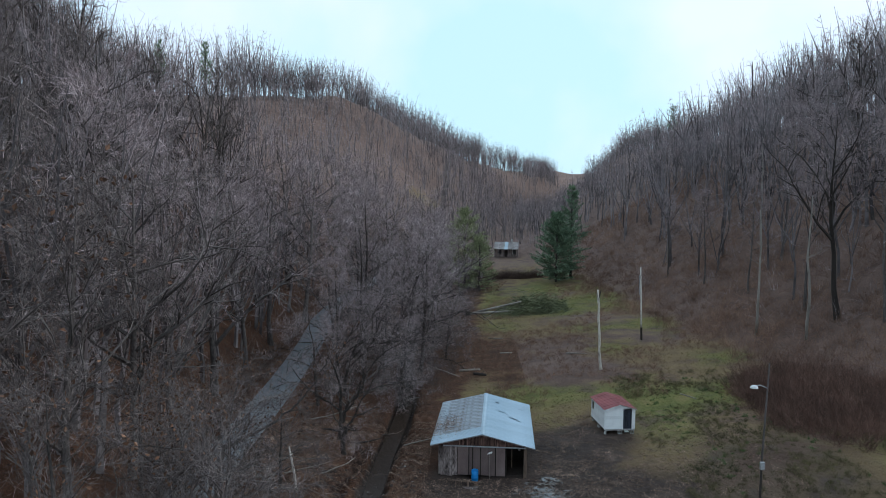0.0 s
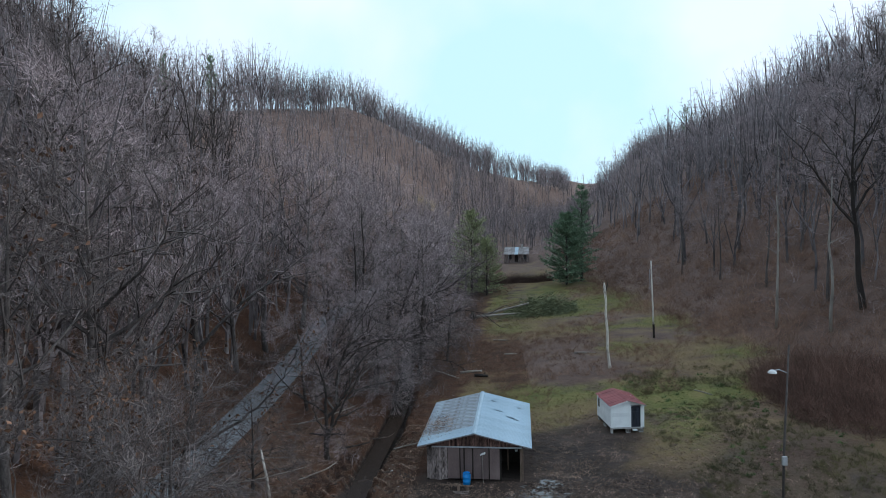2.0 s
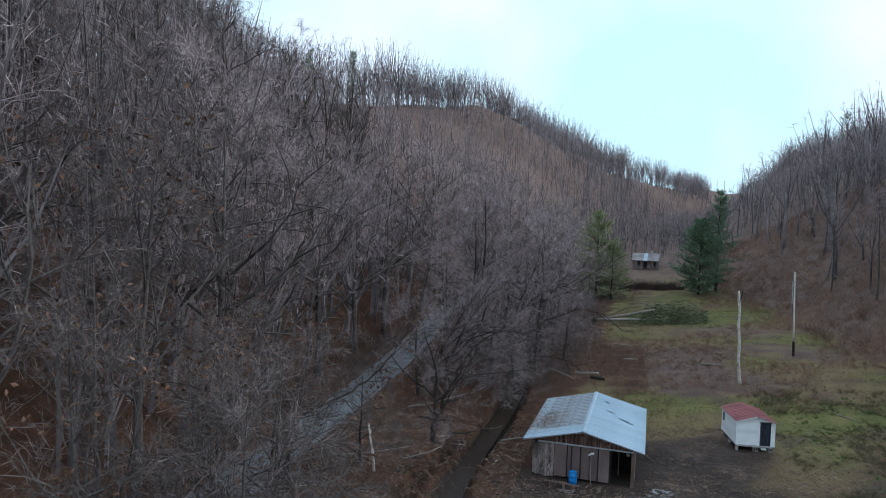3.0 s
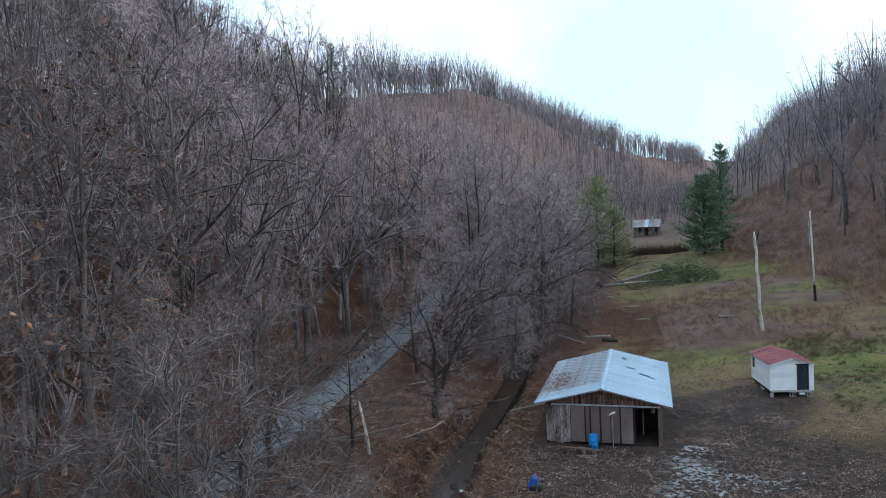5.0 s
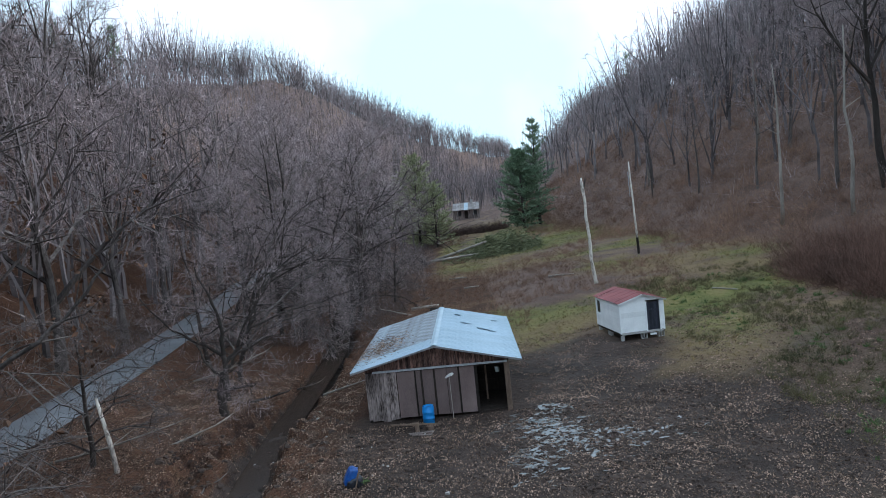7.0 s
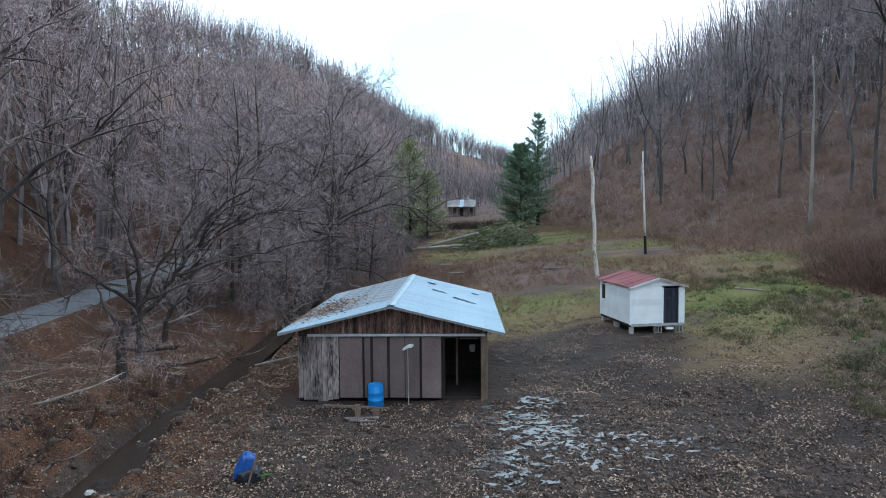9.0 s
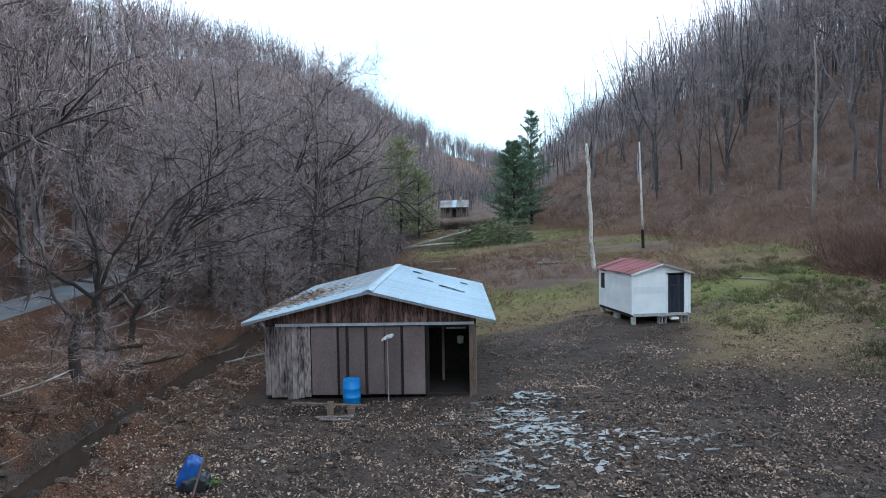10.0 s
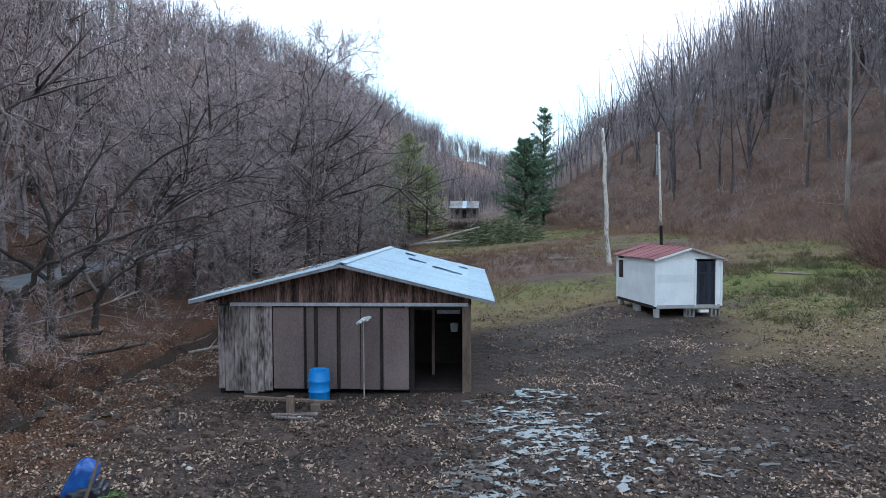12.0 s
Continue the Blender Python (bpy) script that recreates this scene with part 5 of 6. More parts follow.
# ---- single trees between creek, road and field ----
NEAR = [
    # x, y, height, kind, leaves
    (-8.0, 45.0, 10.5, 5, 0), (-6.0, 40.5, 10.0, 5, 0), (-9.8, 50.0, 10.0, 5, 40), (-4.5, 35.5, 11.5, 5, 0), (-8.6, 59.5, 7.0, 5, 0),
    (-11.2, 44.7, 11.0, 1, 120), (-9.5, 40.0, 12.0, 3, 160), 
    (-8.0, 83.0, 12.0, 6, 0), (-4.6, 87.0, 9.5, 5, 0), (-10.5, 92.0, 13.0, 0, 0),
    (-5.0, 97.0, 16.0, 6, 0), (-0.8, 103.0, 18.0, 0, 0), (-9.5, 108.0, 21.0, 0, 0), (-3.5, 114.0, 20.0, 3, 0), (-1.0, 124.0, 19.0, 0, 0),
    (-9.0, 126.0, 21.0, 3, 0), (-1.0, 135.0, 20.0, 3, 0), (-11.0, 37.0, 13.0, 0, 100), (-19.0, 50.0, 21.0, 0, 60), (-20.0, 60.0, 23.0, 3, 0),
    (-21.5, 71.0, 22.0, 0, 0), (-22.0, 82.0, 24.0, 3, 0), (-22.5, 94.0, 22.0, 0, 0), (-12.6, 101.0, 14.0, 3, 0),
    (-20.5, 40.0, 21.0, 3, 80), (-12.0, 117.0, 21.0, 0, 0), (-0.6, 94.0, 16.0, 3, 0), (-5.6, 92.0, 9.0, 6, 0),
    (0.2, 110.0, 8.0, 5, 0), (-10.4, 86.0, 11.0, 6, 0), (-6.2, 105.0, 11.0, 5, 0), (-22.5, 105.0, 24.0, 0, 0),
    (-21.0, 118.0, 25.0, 3, 0), (-15.0, 133.0, 25.0, 0, 0), (-1.2, 82.5, 6.5, 5, 0), 
    (2.4, 101.0, 8.0, 5, 0), (-27.0, 55.0, 24.0, 0, 0), (-28.0, 66.0, 25.0, 3, 0), (-18.2, 46.0, 17.0, 1, 0), (-17.8, 57.0, 17.0, 1, 0),
    (-10.2, 80.0, 10.0, 5, 0), (-6.8, 89.0, 10.0, 5, 0), (-3.0, 92.0, 9.0, 6, 0), (-8.6, 98.0, 18.0, 0, 0), 
    (52.0, 88.0, 23.0, 1, 0), (49.0, 100.0, 22.0, 1, 0), (56.0, 76.0, 24.0, 1, 0), (47.0, 113.0, 17.0, 1, 0), (50.0, 94.0, 24.0, 7, 0),
    (45.0, 126.0, 16.0, 1, 0), (60.0, 97.0, 24.0, 7, 0), (54.0, 118.0, 23.0, 1, 0), (43.0, 140.0, 15.0, 1, 0), (57.0, 86.0, 22.0, 7, 0),
    (-30.0, 78.0, 25.0, 3, 0), (-34.0, 92.0, 26.0, 0, 0), (-26.0, 128.0, 25.0, 3, 0), (-18.0, 145.0, 25.0, 0, 0), (-33.0, 60.0, 24.0, 1, 0), (-31.0, 47.0, 24.0, 3, 0),
    (58.0, 150.0, 18.0, 1, 0), (64.0, 166.0, 15.0, 1, 0), (70.0, 150.0, 18.0, 1, 0), (55.0, 185.0, 16.0, 1, 0), (66.0, 128.0, 24.0, 1, 0), (72.0, 112.0, 24.0, 1, 0),
]
STYLE = [
    dict(h=12.0, r=0.17, clear=0.22, limbs=16, reach=0.40, lift=0.75, subs=8, twigs=9, fine=3, sides=5, wob=0.03, twig_len=0.85, twig_w=0.02),
    dict(h=14.0, r=0.12, clear=0.35, limbs=16, reach=0.28, lift=0.95, subs=8, twigs=9, fine=3, sides=5, wob=0.02, twig_len=0.85, twig_w=0.02),
    dict(h=10.0, r=0.16, clear=0.14, limbs=16, reach=0.55, lift=0.45, subs=9, twigs=9, fine=3, sides=5, wob=0.05, lean=0.16, twig_len=0.8, twig_w=0.024, thick=0.8, droop=0.06),
    dict(h=12.0, r=0.19, clear=0.20, limbs=17, reach=0.44, lift=0.65, subs=8, twigs=9, fine=3, sides=5, wob=0.04, lean=0.08, twig_len=0.85, twig_w=0.02, thick=0.75),
    dict(h=9.5, r=0.19, clear=0.36, limbs=10, reach=0.85, lift=0.5, subs=9, twigs=8, fine=2, sides=6, wob=0.03, twig_len=0.7, twig_w=0.022, thick=0.9),
    dict(h=7.0, r=0.12, clear=0.06, limbs=22, reach=0.60, lift=0.7, subs=8, twigs=9, fine=3, sides=4, wob=0.06, lean=0.1, twig_len=0.8, twig_w=0.014, droop=0.2),
    dict(h=10.0, r=0.15, clear=0.12, limbs=15, reach=0.75, lift=0.62, subs=9, twigs=10, fine=3, sides=5, wob=0.05, lean=0.08, twig_len=0.8, twig_w=0.014, thick=0.6, droop=0.12, bend=0.42),
    dict(h=22.0, r=0.30, clear=0.30, limbs=12, reach=0.42, lift=1.0, subs=8, twigs=8, fine=2, sides=6, wob=0.03, lean=0.06, twig_len=1.1, twig_w=0.035, thick=0.8),
]
WORDS = ("bare spreading grey tree", "tall slim bare tree", "low crooked bare tree by the ditch", "bare tree with arching limbs", "bare forked tree with long pale limbs", "low bushy bare tree with arching stems", "leaning bare tree arching over the ditch", "large dark bare tree with heavy upswept limbs")
for n, (x, y, h, kind, leaves) in enumerate(NEAR):
    style = dict(STYLE[kind])
    words = WORDS[kind]
    if leaves:
        words += ", still hung with brown leaves"
    elif x > 40:
        words += " below the slope"
    turn = -25 + (n * 37) % 60 if kind == 6 else n * 77
    tree_thing(on_ground(x, y, turn), grow(100 + n, **style), BARK_DARK if kind in (6, 7) else BARK, words, (n, leaves * 4) if leaves else None, scale=h / style["h"])


def tall_trees(seed, count, x0, x1, y0, y1, apart):
    """Big dark trees standing out from the woods of a slope."""
    rng = np.random.RandomState(seed)
    spots = []
    while len(spots) < count:
        p = np.array([rng.uniform(x0, x1), rng.uniform(y0, y1)])
        if all(np.hypot(*(p - q)) > apart for q in spots):
            spots.append(p)
    for k, (x, y) in enumerate(spots):
        # dark bark and twigs put the dimness of the upper slopes into the colour
        style = dict(STYLE[7], reach=0.30 + 0.03 * (k % 4), clear=0.25 + 0.05 * (k % 3), twig_w=0.03)
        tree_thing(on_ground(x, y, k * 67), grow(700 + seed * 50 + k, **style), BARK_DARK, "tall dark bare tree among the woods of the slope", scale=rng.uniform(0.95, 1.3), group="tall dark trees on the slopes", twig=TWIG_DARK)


tall_trees(1, 26, -72, -30, 62, 128, 5.5)
tall_trees(2, 12, 66, 104, 92, 160, 6.5)


def limbed(seed, limbs, twig_len=0.7, twig_w=0.012, subs=10, twigs=8, hang=0.0):
    """A bare tree whose main limbs are given as lines with a girth at the foot; branches and twigs grow from them."""
    rng = np.random.RandomState(seed)
    trunk, wood, bases, ways = Geo(), Geo(), [], []
    for k, (line, girth) in enumerate(limbs):
        line = np.array(line, float)
        fine = np.linspace(0, len(line) - 1, 4 * len(line) - 3)
        pts = np.stack([np.interp(fine, np.arange(len(line)), line[:, c]) for c in range(3)], -1)
        pts[1:] += rng.normal(0, 0.05, (len(pts) - 1, 3))
        rad = girth * np.linspace(1, 0.22 if k else 0.8, len(pts))
        (wood if k else trunk).tube(pts, rad, 7, cap=True)
        if not k:
            continue
        span = np.linalg.norm(line[-1] - line[0])
        for f in rng.uniform(0.25, 1.0, subs):
            i = min(int(f * (len(pts) - 1)), len(pts) - 2)
            d = unit(unit(pts[i + 1] - pts[i]) * 0.7 + rng.normal(0, 0.6, 3) + [0, 0, 0.25])
            ln = span * rng.uniform(0.16, 0.36)
            e = unit(d + rng.normal(0, 0.3, 3) - [0, 0, hang])
            sp = np.array([pts[i], pts[i] + d * ln * 0.5, pts[i] + d * ln * 0.5 + e * ln * 0.5])
            wood.tube(sp, rad[i] * np.array([0.5, 0.34, 0.1]), 4, cap=False)
            b = sp[0] + (sp[2] - sp[0]) * rng.uniform(0.15, 1, (twigs, 1))
            w = unit(unit(sp[2] - sp[0]) * 0.8 + rng.normal(0, 0.6, (twigs, 3)) + [0, 0, 0.1]) * twig_len * rng.uniform(0.5, 1.4, (twigs, 1))
            b2 = np.repeat(b + w * 0.45, 3, 0)
            w2 = unit(np.repeat(unit(w), 3, 0) + rng.normal(0, 0.6, (len(b2), 3))) * twig_len * 0.6
            bases += [b, b2]
            ways += [w, w2]
    bases, ways = np.concatenate(bases), np.concatenate(ways)
    tv, tt = slivers(bases, ways, twig_w, rng)
    return trunk, wood, tv, tt, bases + ways * 0.9


FORKED = [
    ([(0, 0, -0.3), (0.0, 0, 1.3), (0.1, 0, 2.6)], 0.20),
    ([(0.1, 0, 2.5), (0.5, 0.1, 4.2), (3.0, 0.5, 5.4), (4.7, 0.9, 6.6), (6.3, 1.2, 8.4), (7.2, 1.4, 10.0)], 0.13),
    ([(0.05, 0, 2.5), (-1.4, -0.3, 3.9), (-2.7, -0.5, 5.0), (-4.6, -0.6, 5.7), (-6.2, -0.9, 7.0)], 0.12),
    ([(0.1, 0, 2.6), (0.9, -0.6, 5.2), (1.6, -1.0, 8.2), (2.4, -1.2, 10.6)], 0.10),
    ([(-0.1, 0, 1.9), (-1.0, 0.3, 3.3), (-1.3, 0.9, 5.6), (-2.4, 1.6, 8.4)], 0.09),
    ([(-2.0, -0.4, 4.4), (-2.3, 0.3, 6.2), (-3.6, 0.6, 8.0), (-4.2, 0.8, 9.6)], 0.07),
]
tree_thing(on_ground(-11.3, 54.3), limbed(31, FORKED), BARK, "dark forked tree by the road hung with curled brown leaves", (5, 900))
DITCH_TREE = [
    ([(0, 0, -0.4), (0.05, 0.1, 1.5), (0.0, 0.2, 2.8)], 0.19),
    ([(0.0, 0.2, 2.7), (0.1, 0.3, 4.4), (-0.5, 0.5, 6.2), (-1.4, 0.9, 8.0)], 0.14),
    ([(0.05, 0.2, 2.2), (1.0, 0.6, 3.2), (1.9, 1.0, 4.6), (2.2, 1.2, 6.0), (3.4, 1.8, 7.4), (5.2, 2.2, 8.6)], 0.13),
    ([(0.0, 0.2, 2.6), (-1.4, 0.2, 3.6), (-3.0, -0.3, 4.9), (-4.2, -0.6, 6.6)], 0.10),
    ([(1.6, 0.9, 4.1), (3.6, 0.9, 4.9), (6.0, 0.7, 5.2), (8.4, 0.4, 5.9)], 0.07),
]
tree_thing(on_ground(-6.2, 70.8), limbed(37, DITCH_TREE, hang=0.3), BARK_DARK, "dark crooked tree leaning over the muddy ditch")
SWEEPING = [
    ([(0, 0, -0.4), (0.2, 0, 1.2), (0.6, 0, 2.2)], 0.17),
    ([(0.6, 0, 2.1), (2.2, 0.2, 4.2), (4.6, 0.4, 6.0), (7.4, 0.5, 7.2), (9.6, 0.4, 7.6)], 0.085),
    ([(0.5, 0, 1.9), (2.4, -0.6, 3.2), (4.8, -1.0, 4.2), (7.2, -1.2, 4.6)], 0.06),
    ([(0.5, 0, 2.0), (0.6, 0.6, 4.6), (1.6, 1.2, 7.2), (3.2, 1.6, 9.2)], 0.07),
    ([(0.3, 0, 1.6), (-1.2, 0.4, 3.4), (-2.2, 0.6, 5.8)], 0.08),
]
tree_thing(on_ground(-6.8, 75.5), limbed(41, SWEEPING, hang=0.35), BARK, "bare tree with long pale limbs sweeping over the ditch")
POLLARD = [
    ([(0, 0, -0.3), (-0.15, 0, 1.2), (0.25, 0, 2.4)], 0.24),
    ([(0.25, 0, 2.3), (0.9, 0.1, 3.4), (1.5, 0.2, 4.8), (2.4, 0.3, 6.2), (3.1, 0.4, 7.8)], 0.11),
    ([(0.7, 0, 3.1), (2.4, 0.2, 4.0), (3.3, 0.3, 4.1)], 0.08),
    ([(0.0, 0, 2.1), (-0.8, 0.1, 3.0), (-1.2, 0.2, 4.2), (-1.6, 0.3, 6.0)], 0.08),
] + [([(0.1, 0, 2.3), (0.1 + 0.5 * c, 0.4 * d, 2.5), (0.1 + 1.1 * c, 0.9 * d, 1.5), (0.1 + 1.5 * c, 1.2 * d, 0.3)], 0.025) for c, d in ((1, -0.2), (0.8, -0.7), (0.3, -1), (-0.5, -0.8), (1.1, 0.3), (-0.9, 0.1), (1.3, -0.5))]
tree_thing(on_ground(-5.1, 66.8), limbed(45, POLLARD, subs=7, hang=0.2), BARK_DARK, "squat crooked tree with a skirt of drooping shoots")

# pale dead stems at the foot of the far slope
for n, (x, y, h) in enumerate(((45.5, 92.0, 17.0), (42.5, 99.0, 16.0), (55.0, 128.0, 18.0), (46.0, 150.0, 12.0))):
    t = thing("bare_snag", on_ground(x, y), "slender pale dead stem among brush", "tree", "pale dead stems")
    r = np.random.RandomState(60 + n)
    pts = np.column_stack([np.cumsum(r.normal(0, 0.12, 8)), np.cumsum(r.normal(0, 0.12, 8)), np.linspace(-0.3, h, 8)])
    part("stem", Geo().tube(pts, np.linspace(0.2, 0.05, 8), 7), BARK_PALE, t, smooth=True)
    for k in range(4):
        b = pts[4 + k % 3]
        part("stub", Geo().tube([b, b + [r.normal(0, 0.7), r.normal(0, 0.7), r.uniform(0.4, 1.2)]], [0.05, 0.015], 5), BARK_PALE, t)
t = thing("ridge_snag", on_ground(107, 262), "tall bare dead trunk standing on the ridge", "tree")
part("stem", Geo().tube([(0, 0, -0.5), (0.3, 0, 12), (-0.3, 0, 27)], [0.4, 0.3, 0.1], 7), BARK_DARK, t)
for zz, dx in ((25.5, -2.2), (24.0, 1.8), (19, -1.5), (16, 1.6)):
    part("stub", Geo().tube([(0, 0, zz), (dx, 0.3, zz + 0.5)], [0.1, 0.04], 5), BARK_DARK, t)

# ---- the woods on both slopes ----
def far_tree(seed, forks, limbs, twigs, sides, h=20.0, split=0.42, spread=0.24, width=0.05):
    """A forest tree for the slopes: a trunk that forks into a rounded crown, branches and twigs as thin blades."""
    rng = np.random.RandomState(seed)
    g = Geo()
    hs = np.array([-0.6, h * split * 0.5, h * split])
    path = np.column_stack([np.cumsum(rng.normal(0, 0.18, 3)), np.cumsum(rng.normal(0, 0.18, 3)), hs])
    g.tube(path, np.array([0.22, 0.17, 0.14]), sides, cap=False)
    B, D, W = [], [], []
    a = rng.uniform(0, 6.28)
    for k in range(forks):
        a += 6.28 / max(forks - 1, 1) + rng.normal(0, 0.3)
        out = 0.15 if k == 0 else rng.uniform(0.6, 1.1)
        start = path[2] - [0, 0, h * rng.uniform(0, 0.14) * (k > 0)]
        tip_h = h * (0.96 if k == 0 else rng.uniform(0.74, 1.0))
        way = np.array([math.cos(a), math.sin(a), 0]) * h * spread * out
        mid = start + way * 0.55 + [0, 0, (tip_h - start[2]) * 0.42]
        tip = start + way * 1.05 + [0, 0, tip_h - start[2]]
        mid = mid + rng.normal(0, 0.35, 3)
        g.tube([start, mid, tip], [0.12, 0.075, 0.02], 3, cap=False)
        f = rng.uniform(0.12, 1, limbs)[:, None]
        b = np.where(f < 0.5, start + (mid - start) * f * 2, mid + (tip - mid) * (f * 2 - 1))
        s = unit(rng.normal(0, 0.9, (limbs, 3)) + [0, 0, 0.3] + unit(way) * 0.35) * (h * 0.115 * rng.uniform(0.5, 1.25, (limbs, 1)) * (1.25 - 0.7 * f))
        B.append(b), D.append(s), W.append(np.full(limbs, width * 1.25))
        q = rng.uniform(0.15, 1, (limbs, twigs, 1))
        tb = (b[:, None] + s[:, None] * q).reshape(-1, 3)
        tw = unit(np.repeat(unit(s), twigs, 0) * 0.9 + rng.normal(0, 0.6, (limbs * twigs, 3)) + [0, 0, 0.15]) * rng.uniform(0.4, 1.35, (limbs * twigs, 1))
        B.append(tb), D.append(tw), W.append(np.full(len(tb), width))
    tv, tt = slivers(np.concatenate(B), np.concatenate(D), np.concatenate(W), rng)
    v, q, _ = gather(g)
    return v, q, tv, tt


def woods():
    rng = np.random.RandomState(77)
    kinds = {
        "slope": [far_tree(300 + k, 4 + k % 3, 8, 6, 4, split=0.20 + 0.04 * k, spread=0.20 + 0.02 * (k % 4), width=0.034) for k in range(8)],
        "ridge": [far_tree(600 + k, 5 + k % 2, 7, 6, 3, split=0.20 + 0.03 * k, spread=0.27 + 0.02 * (k % 4), width=0.045) for k in range(8)],
        "far": [far_tree(400 + k, 3 + k % 2, 6, 6, 3, split=0.30 + 0.03 * k, spread=0.22 + 0.02 * (k % 4), width=0.055) for k in range(8)],
        "crest": [far_tree(500 + k, 4 + k % 4, 9, 7, 5, split=0.22 + 0.045 * k, spread=0.16 + 0.035 * (k % 4), width=0.038) for k in range(8)],
    }
    n = 30000
    x, y = rng.uniform(-150, 190, n), rng.uniform(-5, 640, n)
    gl = {k: np.interp(y, _yy, SOFT[k]) for k in SOFT}
    near_crest = (np.abs(x - gl["cl"]) < 12) | (np.abs(x - gl["cr"]) < 12)
    on_l = (x < gl["fl"] - 1) & (x > gl["cl"] - np.where(y > 290, 22, 9))
    on_r = (x > gl["fr"] + 9) & (x < gl["cr"] + 9)
    valley = (y > 205) & (x >= gl["fl"] - 1) & (x <= gl["fr"] + 9)
    left_flat = (x < np.interp(y, [125, 165, 205], [3, 6, 11])) & (x > gl["fl"] - 1) & (y > 125) & (y <= 205)
    keep = (on_l | on_r | left_flat | valley) & (np.hypot(x - 16.6, y - 214) > 11) & (np.hypot((x + 12) / 9, (y - 272) / 9) > 1) & ~((y < 20) & (np.abs(x) < 24))
    keep &= (np.abs(x - road_x(y)) > 3.2) | (y > 214)
    share = np.where(near_crest, 0.40 + 0.22 * waves(x, y, 71, 26) + 0.2 * step(330, 380, y) + 0.3 * step(0, -30, x) * step(190, 150, y), np.where(x < 0, np.where(y < 150, 0.46, 0.22), np.where(y < 230, np.where(x - gl["fr"] < 22, 0.10, 0.34), 0.26))) * np.where((y > 290) & (y < 440) & (x < 45), np.where(x < 20, 3.0, 1.7), 1.0) * np.where(y > 450, 0.7, 1.0)
    keep &= rng.random(n) < share
    V, Q, TV, TT, nq, nt = [], [], [], [], 0, 0
    for px, py, top in zip(x[keep], y[keep], near_crest[keep]):
        far = py > 300 or abs(px - 10) > 130
        pack = kinds["ridge" if top and 190 < py < 440 else "crest" if top else "far" if far or py > 200 else "slope"]
        v, q, tv, tt = pack[rng.randint(8)]
        a = rng.uniform(0, 6.28)
        s = rng.uniform(0.6, 1.08) if top else rng.uniform(0.42, 0.85)
        if top:
            s = s * (1.8 if px < 0 and py < 150 else 1.5 if px < 0 and py < 190 else 1.25 if px < 0 and py < 270 else 0.95 if py > 300 else 1.4)
        else:
            s = s * (0.8 if py > 290 else 1.7 if px < -22 and py < 120 else 1.3 if px < -45 and py < 170 else 1.5 if px > 40 and 90 < py < 260 else 1.0)
        sx = s * rng.uniform(0.9, 1.25)
        lx, ly = rng.normal(0, 0.04, 2)
        rot = np.array([[math.cos(a) * sx, -math.sin(a) * sx, lx], [math.sin(a) * sx, math.cos(a) * sx, ly], [0, 0, s]])
        o = np.array([px, py, float(height(px, py))])
        V.append((v @ rot.T + o).astype(np.float32))
        Q.append(q + nq)
        nq += len(v)
        TV.append((tv @ rot.T + o).astype(np.float32))
        TT.append(tt + nt)
        nt += len(tv)
    me = mesh_np("woods", np.concatenate(V), quads=np.concatenate(Q), mats=(WOOD_BARK_HAZED,))
    w = tagged(new("woods", me), "leafless broadleaf woods covering both valley slopes", "woods", kind="stuff")
    me = mesh_np("woods_twigs", np.concatenate(TV), tris=np.concatenate(TT), mats=(TWIG_HAZED,))
    o = new("twigs", me)
    o.parent = w
    tagged(o, "grey haze of bare twigs", kind="stuff")


woods()


# ---- brush, grass, leaves ----
def brush(name, label, spots, size, per, mat, width, seed, up=0.6, category="brush"):
    rng = np.random.RandomState(seed)
    n = len(spots)
    base = np.column_stack([spots, height(spots[:, 0], spots[:, 1]) - 0.03])
    s = size * rng.uniform(0.5, 1.3, n)
    b = np.repeat(base, per, 0) + rng.normal(0, 0.22, (n * per, 3)) * np.repeat(s, per)[:, None] * [1, 1, 0]
    w = unit(rng.normal(0, 0.5, (n * per, 3)) + [0, 0, up]) * (np.repeat(s, per) * rng.uniform(0.5, 1.2, n * per))[:, None]
    w[:, 2] = np.abs(w[:, 2])
    v, t = slivers(b, w, width, rng)
    b2 = b + w * rng.uniform(0.4, 0.8, (len(b), 1))
    w2 = unit(unit(w) + rng.normal(0, 0.5, w.shape)) * np.linalg.norm(w, axis=1)[:, None] * 0.45
    v2, t2 = slivers(b2, w2, width * 0.7, rng)
    me = mesh_np(name, np.vstack([v, v2]), tris=np.vstack([t, t2 + len(v)]), mats=(mat,))
    return tagged(new(name, me), label, category, kind="stuff")


def scatter(n, x0, x1, y0, y1, seed, test):
    r = np.random.RandomState(seed)
    p = np.column_stack([r.uniform(x0, x1, n), r.uniform(y0, y1, n)])
    return p[test(p[:, 0], p[:, 1], r)]


fl = lambda y: np.interp(y, _yy, SOFT["fl"])
fr = lambda y: np.interp(y, _yy, SOFT["fr"])
edge_l = lambda y: np.interp(y, [45, 70, 80, 92, 132, 165, 205], [-1.5, -1.5, 2, 3.5, 6, 8, 11])
brush("slope_brush", "grey-brown saplings and brush under the trees", scatter(6500, -125, 130, 20, 430, 41, lambda x, y, r: ((x < fl(y)) | (x > fr(y) + 3) | (y > 205)) & ((np.abs(x - road_x(y)) > 3) | (y > 214))), 3.0, 12, TWIG_HAZED, 0.034, 42)
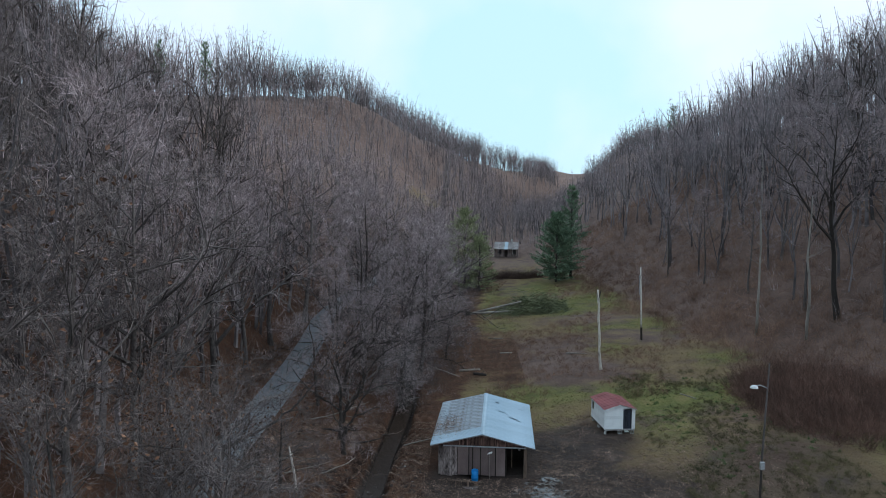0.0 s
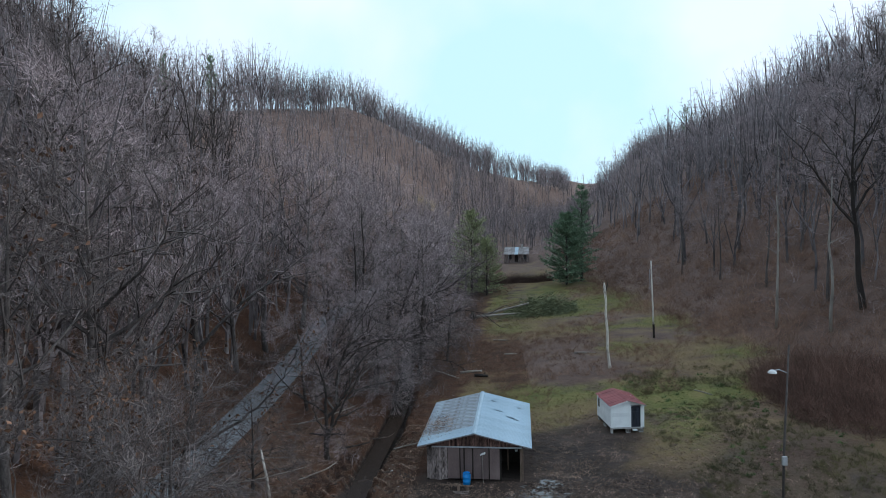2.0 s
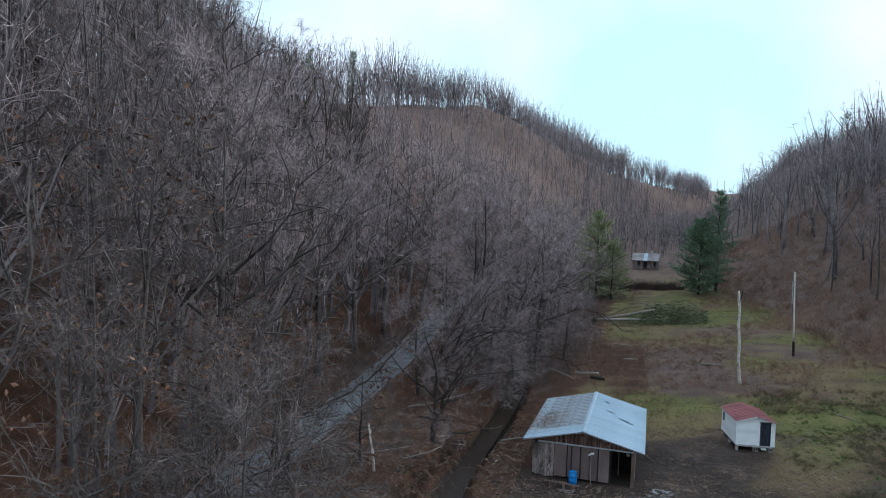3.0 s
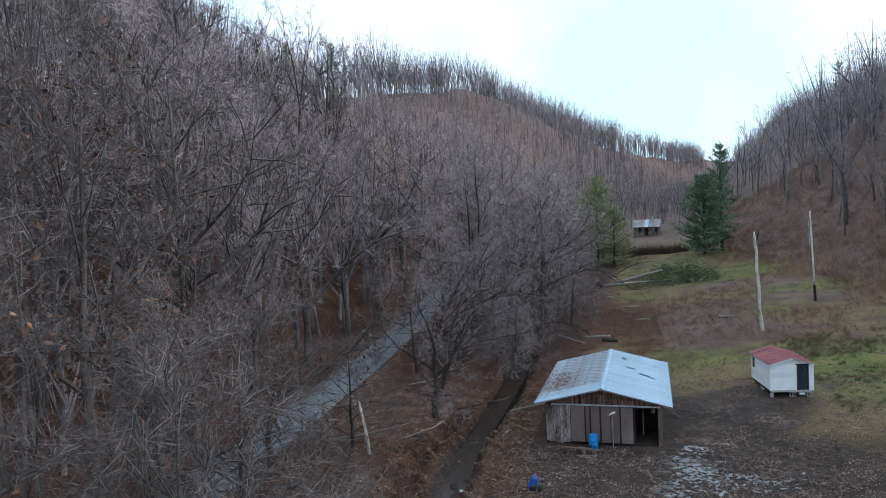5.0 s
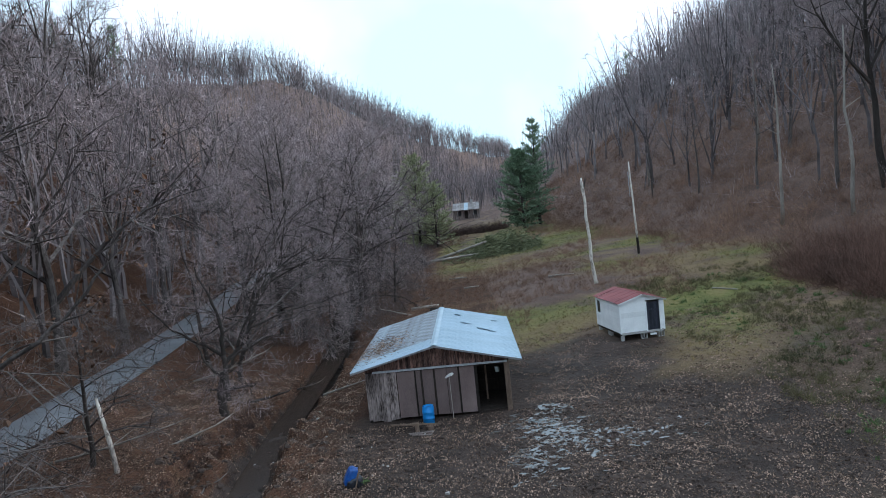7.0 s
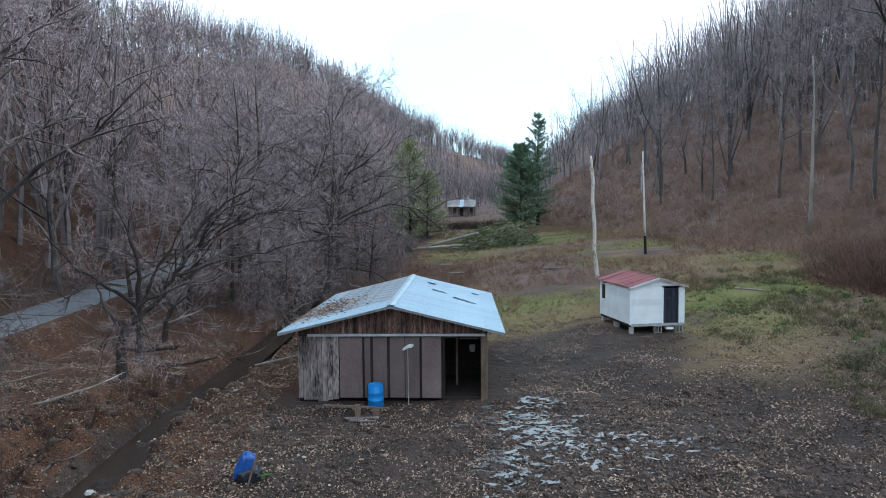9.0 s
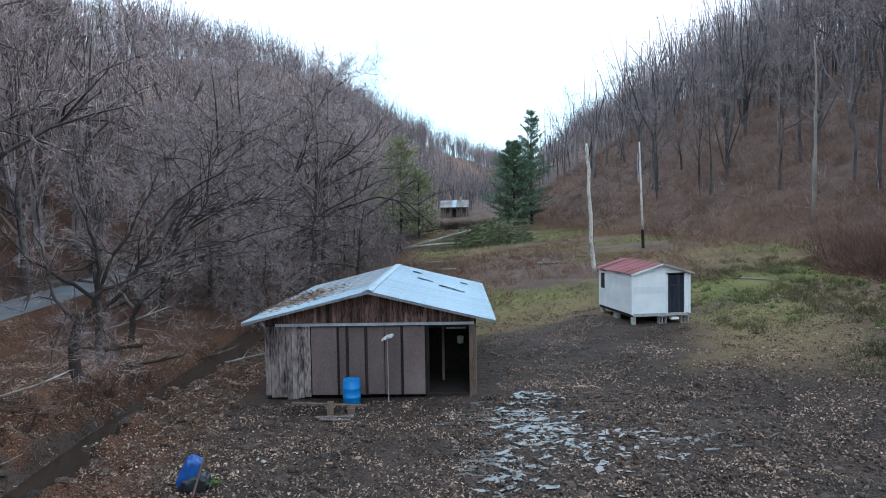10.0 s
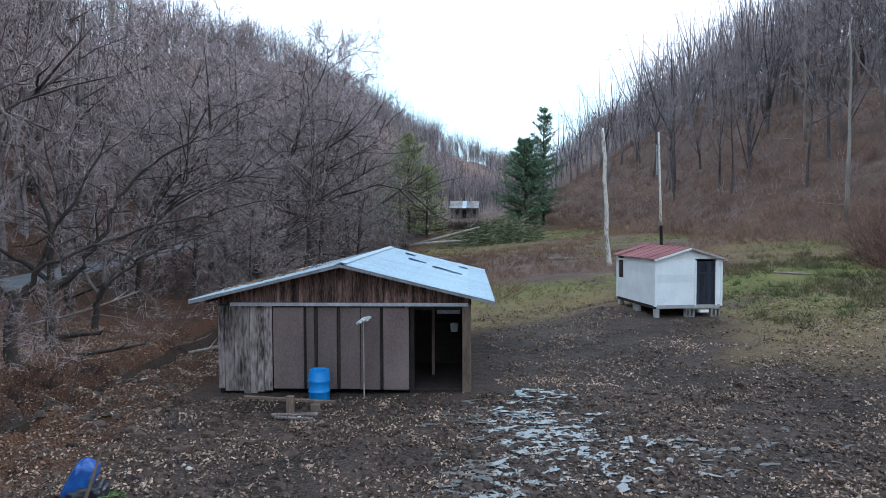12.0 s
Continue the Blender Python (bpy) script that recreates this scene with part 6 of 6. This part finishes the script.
brush("red_brush", "reddish brown bramble thickets on the lower slope", scatter(9000, 26, 96, 60, 230, 43, lambda x, y, r: (x > fr(y) - 5 + 4 * r.random(len(x))) & (r.random(len(x)) < 1.1 - (x - fr(y)) / 60) & ~((x < 46) & (y < 68))), 1.9, 20, TWIG_RED, 0.03, 44)
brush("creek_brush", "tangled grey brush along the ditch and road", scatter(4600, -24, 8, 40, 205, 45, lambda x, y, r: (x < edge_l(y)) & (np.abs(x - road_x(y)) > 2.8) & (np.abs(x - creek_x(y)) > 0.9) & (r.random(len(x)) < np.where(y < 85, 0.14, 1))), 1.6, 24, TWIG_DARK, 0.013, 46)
brush("gully_weeds", "dark tangled weeds along the eroded gully", scatter(900, -7, -2, 53, 70, 66, lambda x, y, r: np.abs(x - creek_x(y) + 2.3 + 0.45 * np.sin(y * 0.45)) < 0.35 + 0.4 * r.random(len(x))), 0.4, 20, HEDGE, 0.02, 67, category="weeds")
brush("field_brush", "low reddish weeds in the rough field", scatter(4200, 4, 38, 80, 170, 47, lambda x, y, r: (x > edge_l(y)) & (x < fr(y) - 1) & ((waves(x, y, 61, 22) > 0.1) | ((y > 88) & (y < 116) & (x < 24)))), 0.75, 18, TWIG_RED, 0.022, 48)
brush("thicket", "rusty bramble thicket at the edge of the field", scatter(2600, 29.8, 48, 61, 90, 49, lambda x, y, r: (np.hypot((x - 38.5) / 7.5, (y - 74.5) / 11.5) < 0.7 + 0.35 * r.random(len(x)))), 2.5, 26, BRAMBLE, 0.026, 50)
brush("hedge_brush", "dark brush along the fence line below the farmhouse", scatter(420, 9.5, 23, 168, 181, 64, lambda x, y, r: np.abs(y - 174.5 - 0.12 * (x - 12) - 1.2 * np.sin(x * 0.5)) < 2.6), 2.0, 26, HEDGE, 0.05, 65)
brush("rank_weeds", "rank olive and tan weeds in the rough ground beside the shed", scatter(4500, 21, 42, 46, 88, 57, lambda x, y, r: (waves(x, y, 63, 9) + 0.8 * r.random(len(x)) > 0.25) & (np.hypot(x - 18.6, y - 71.8) > 3.4)), 0.42, 20, RANK, 0.022, 58, up=0.7, category="weeds")
brush("winter_grass", "short tufts of winter grass", scatter(20000, 2, 44, 48, 160, 51, lambda x, y, r: (covers(x, y)[1] > 0.25 + 0.3 * r.random(len(x)))), 0.16, 6, GRASS, 0.03, 52, up=0.9, category="grass")
brush("dry_grass", "tan tufts of dead grass", scatter(13000, 2, 44, 60, 160, 53, lambda x, y, r: (covers(x, y)[0] > 0.4 + 0.4 * r.random(len(x))) & (covers(x, y)[2] < 0.4)), 0.24, 6, DRY_GRASS, 0.03, 54, up=0.8, category="grass")
brush("green_weeds", "bright green weed clumps in the muddy grass", scatter(480, 21, 36, 50, 86, 55, lambda x, y, r: (waves(x, y, 62, 7) > 0.35) & ~((np.abs(x - 18.7) < 2.2) & (np.abs(y - 71.9) < 2.8))), 0.30, 22, WEED, 0.05, 56, up=0.5, category="weeds")


def litter():
    rng = np.random.RandomState(91)
    n = 330000
    x, y = rng.uniform(-13, 30, n), rng.uniform(44, 76, n)
    dens = 0.22 + 0.5 * step(5.5, 2, x) * step(-3.5, -1.5, x) + 0.22 * step(-1.5, -3.5, x) + 0.35 * step(16, 8, np.hypot(x - 15, y - 52)) + 0.25 * waves(x, y, 92, 5) + 0.35 * waves(x, y, 93, 1.6)
    inside = (x > 2.2) & (x < 10.6) & (y > 61.9)
    shed_in = (np.abs(x - 18.5) < 1.7) & (np.abs(y - 71.9) < 2.4)
    keep = (rng.random(n) < dens * (1 - 0.6 * wet(x, y))) & ~inside & ~shed_in & (np.abs(x - creek_x(y)) > 0.7) & (np.abs(x - road_x(y)) > 2.2)
    x, y = x[keep], y[keep]
    z = height(x, y) + hoofed(x, y) + 0.02
    v, t = leaf_cards(np.column_stack([x, y, z]), 0.043, rng, flat=0.6)
    tagged(new("fallen_leaves", mesh_np("fallen_leaves", v, tris=t, mats=(DEAD_LEAF,))), "curled brown leaves scattered over mud and grass", "leaves", kind="stuff")


litter()


def lumps(name, label, n, x0, x1, y0, y1, share, size, tall, mat, seed, category="mud"):
    """Low uneven lumps lying on the ground."""
    rng = np.random.RandomState(seed)
    x, y = rng.uniform(x0, x1, n), rng.uniform(y0, y1, n)
    keep = (rng.random(n) < share(x, y)) & ~((x > 2.2) & (x < 10.8) & (y > 61.4))
    x, y = x[keep], y[keep]
    m = len(x)
    s = rng.gamma(4.0, size / 4.0, m).clip(size * 0.4, size * 2.2)
    base = np.column_stack([x, y, height(x, y) + hoofed(x, y) + 0.008])
    a = np.linspace(0, 2 * np.pi, 7, endpoint=False)
    low = np.stack([np.cos(a), np.sin(a), np.full(7, -0.1)], -1)
    mid = np.stack([0.62 * np.cos(a + 0.4), 0.62 * np.sin(a + 0.4), np.full(7, 0.7 * tall)], -1)
    dirs = np.concatenate([low, mid, [[0.05, 0, tall]]])
    v = base[:, None] + dirs[None] * s[:, None, None] * rng.uniform(0.6, 1.4, (m, 15, 1))
    k = np.arange(7)
    k1 = (k + 1) % 7
    f = np.concatenate([np.stack([k, k1, k + 7], -1), np.stack([k1, k1 + 7, k + 7], -1), np.stack([k + 7, k1 + 7, np.full(7, 14)], -1)])
    t = (np.arange(m)[:, None, None] * 15 + f[None]).reshape(-1, 3)
    tagged(new(name, mesh_np(name, v, tris=t, mats=(mat,), smooth=False)), label, category, kind="stuff")


bank = lambda x, y: step(0.7, 1.2, np.abs(x - creek_x(y))) * (0.35 + 0.45 * waves(x, y, 97, 2.2))
lumps("mud_clods", "dark lumps of hoof-churned mud", 9000, 7.5, 19, 52, 62, lambda x, y: 0.22 + 0.2 * wet(x, y), 0.065, 0.5, MUD, 95)
lumps("bank_clods", "dark clods of trampled earth on the creek bank", 5000, -6, 6.5, 45, 64, bank, 0.085, 0.5, MUD, 96)
lumps("bank_stones", "small pale stones and chips on the creek bank", 300, -4, 7, 46, 66, lambda x, y: 0.4 + 0 * x, 0.05, 0.6, BLOCK, 98, "stones")
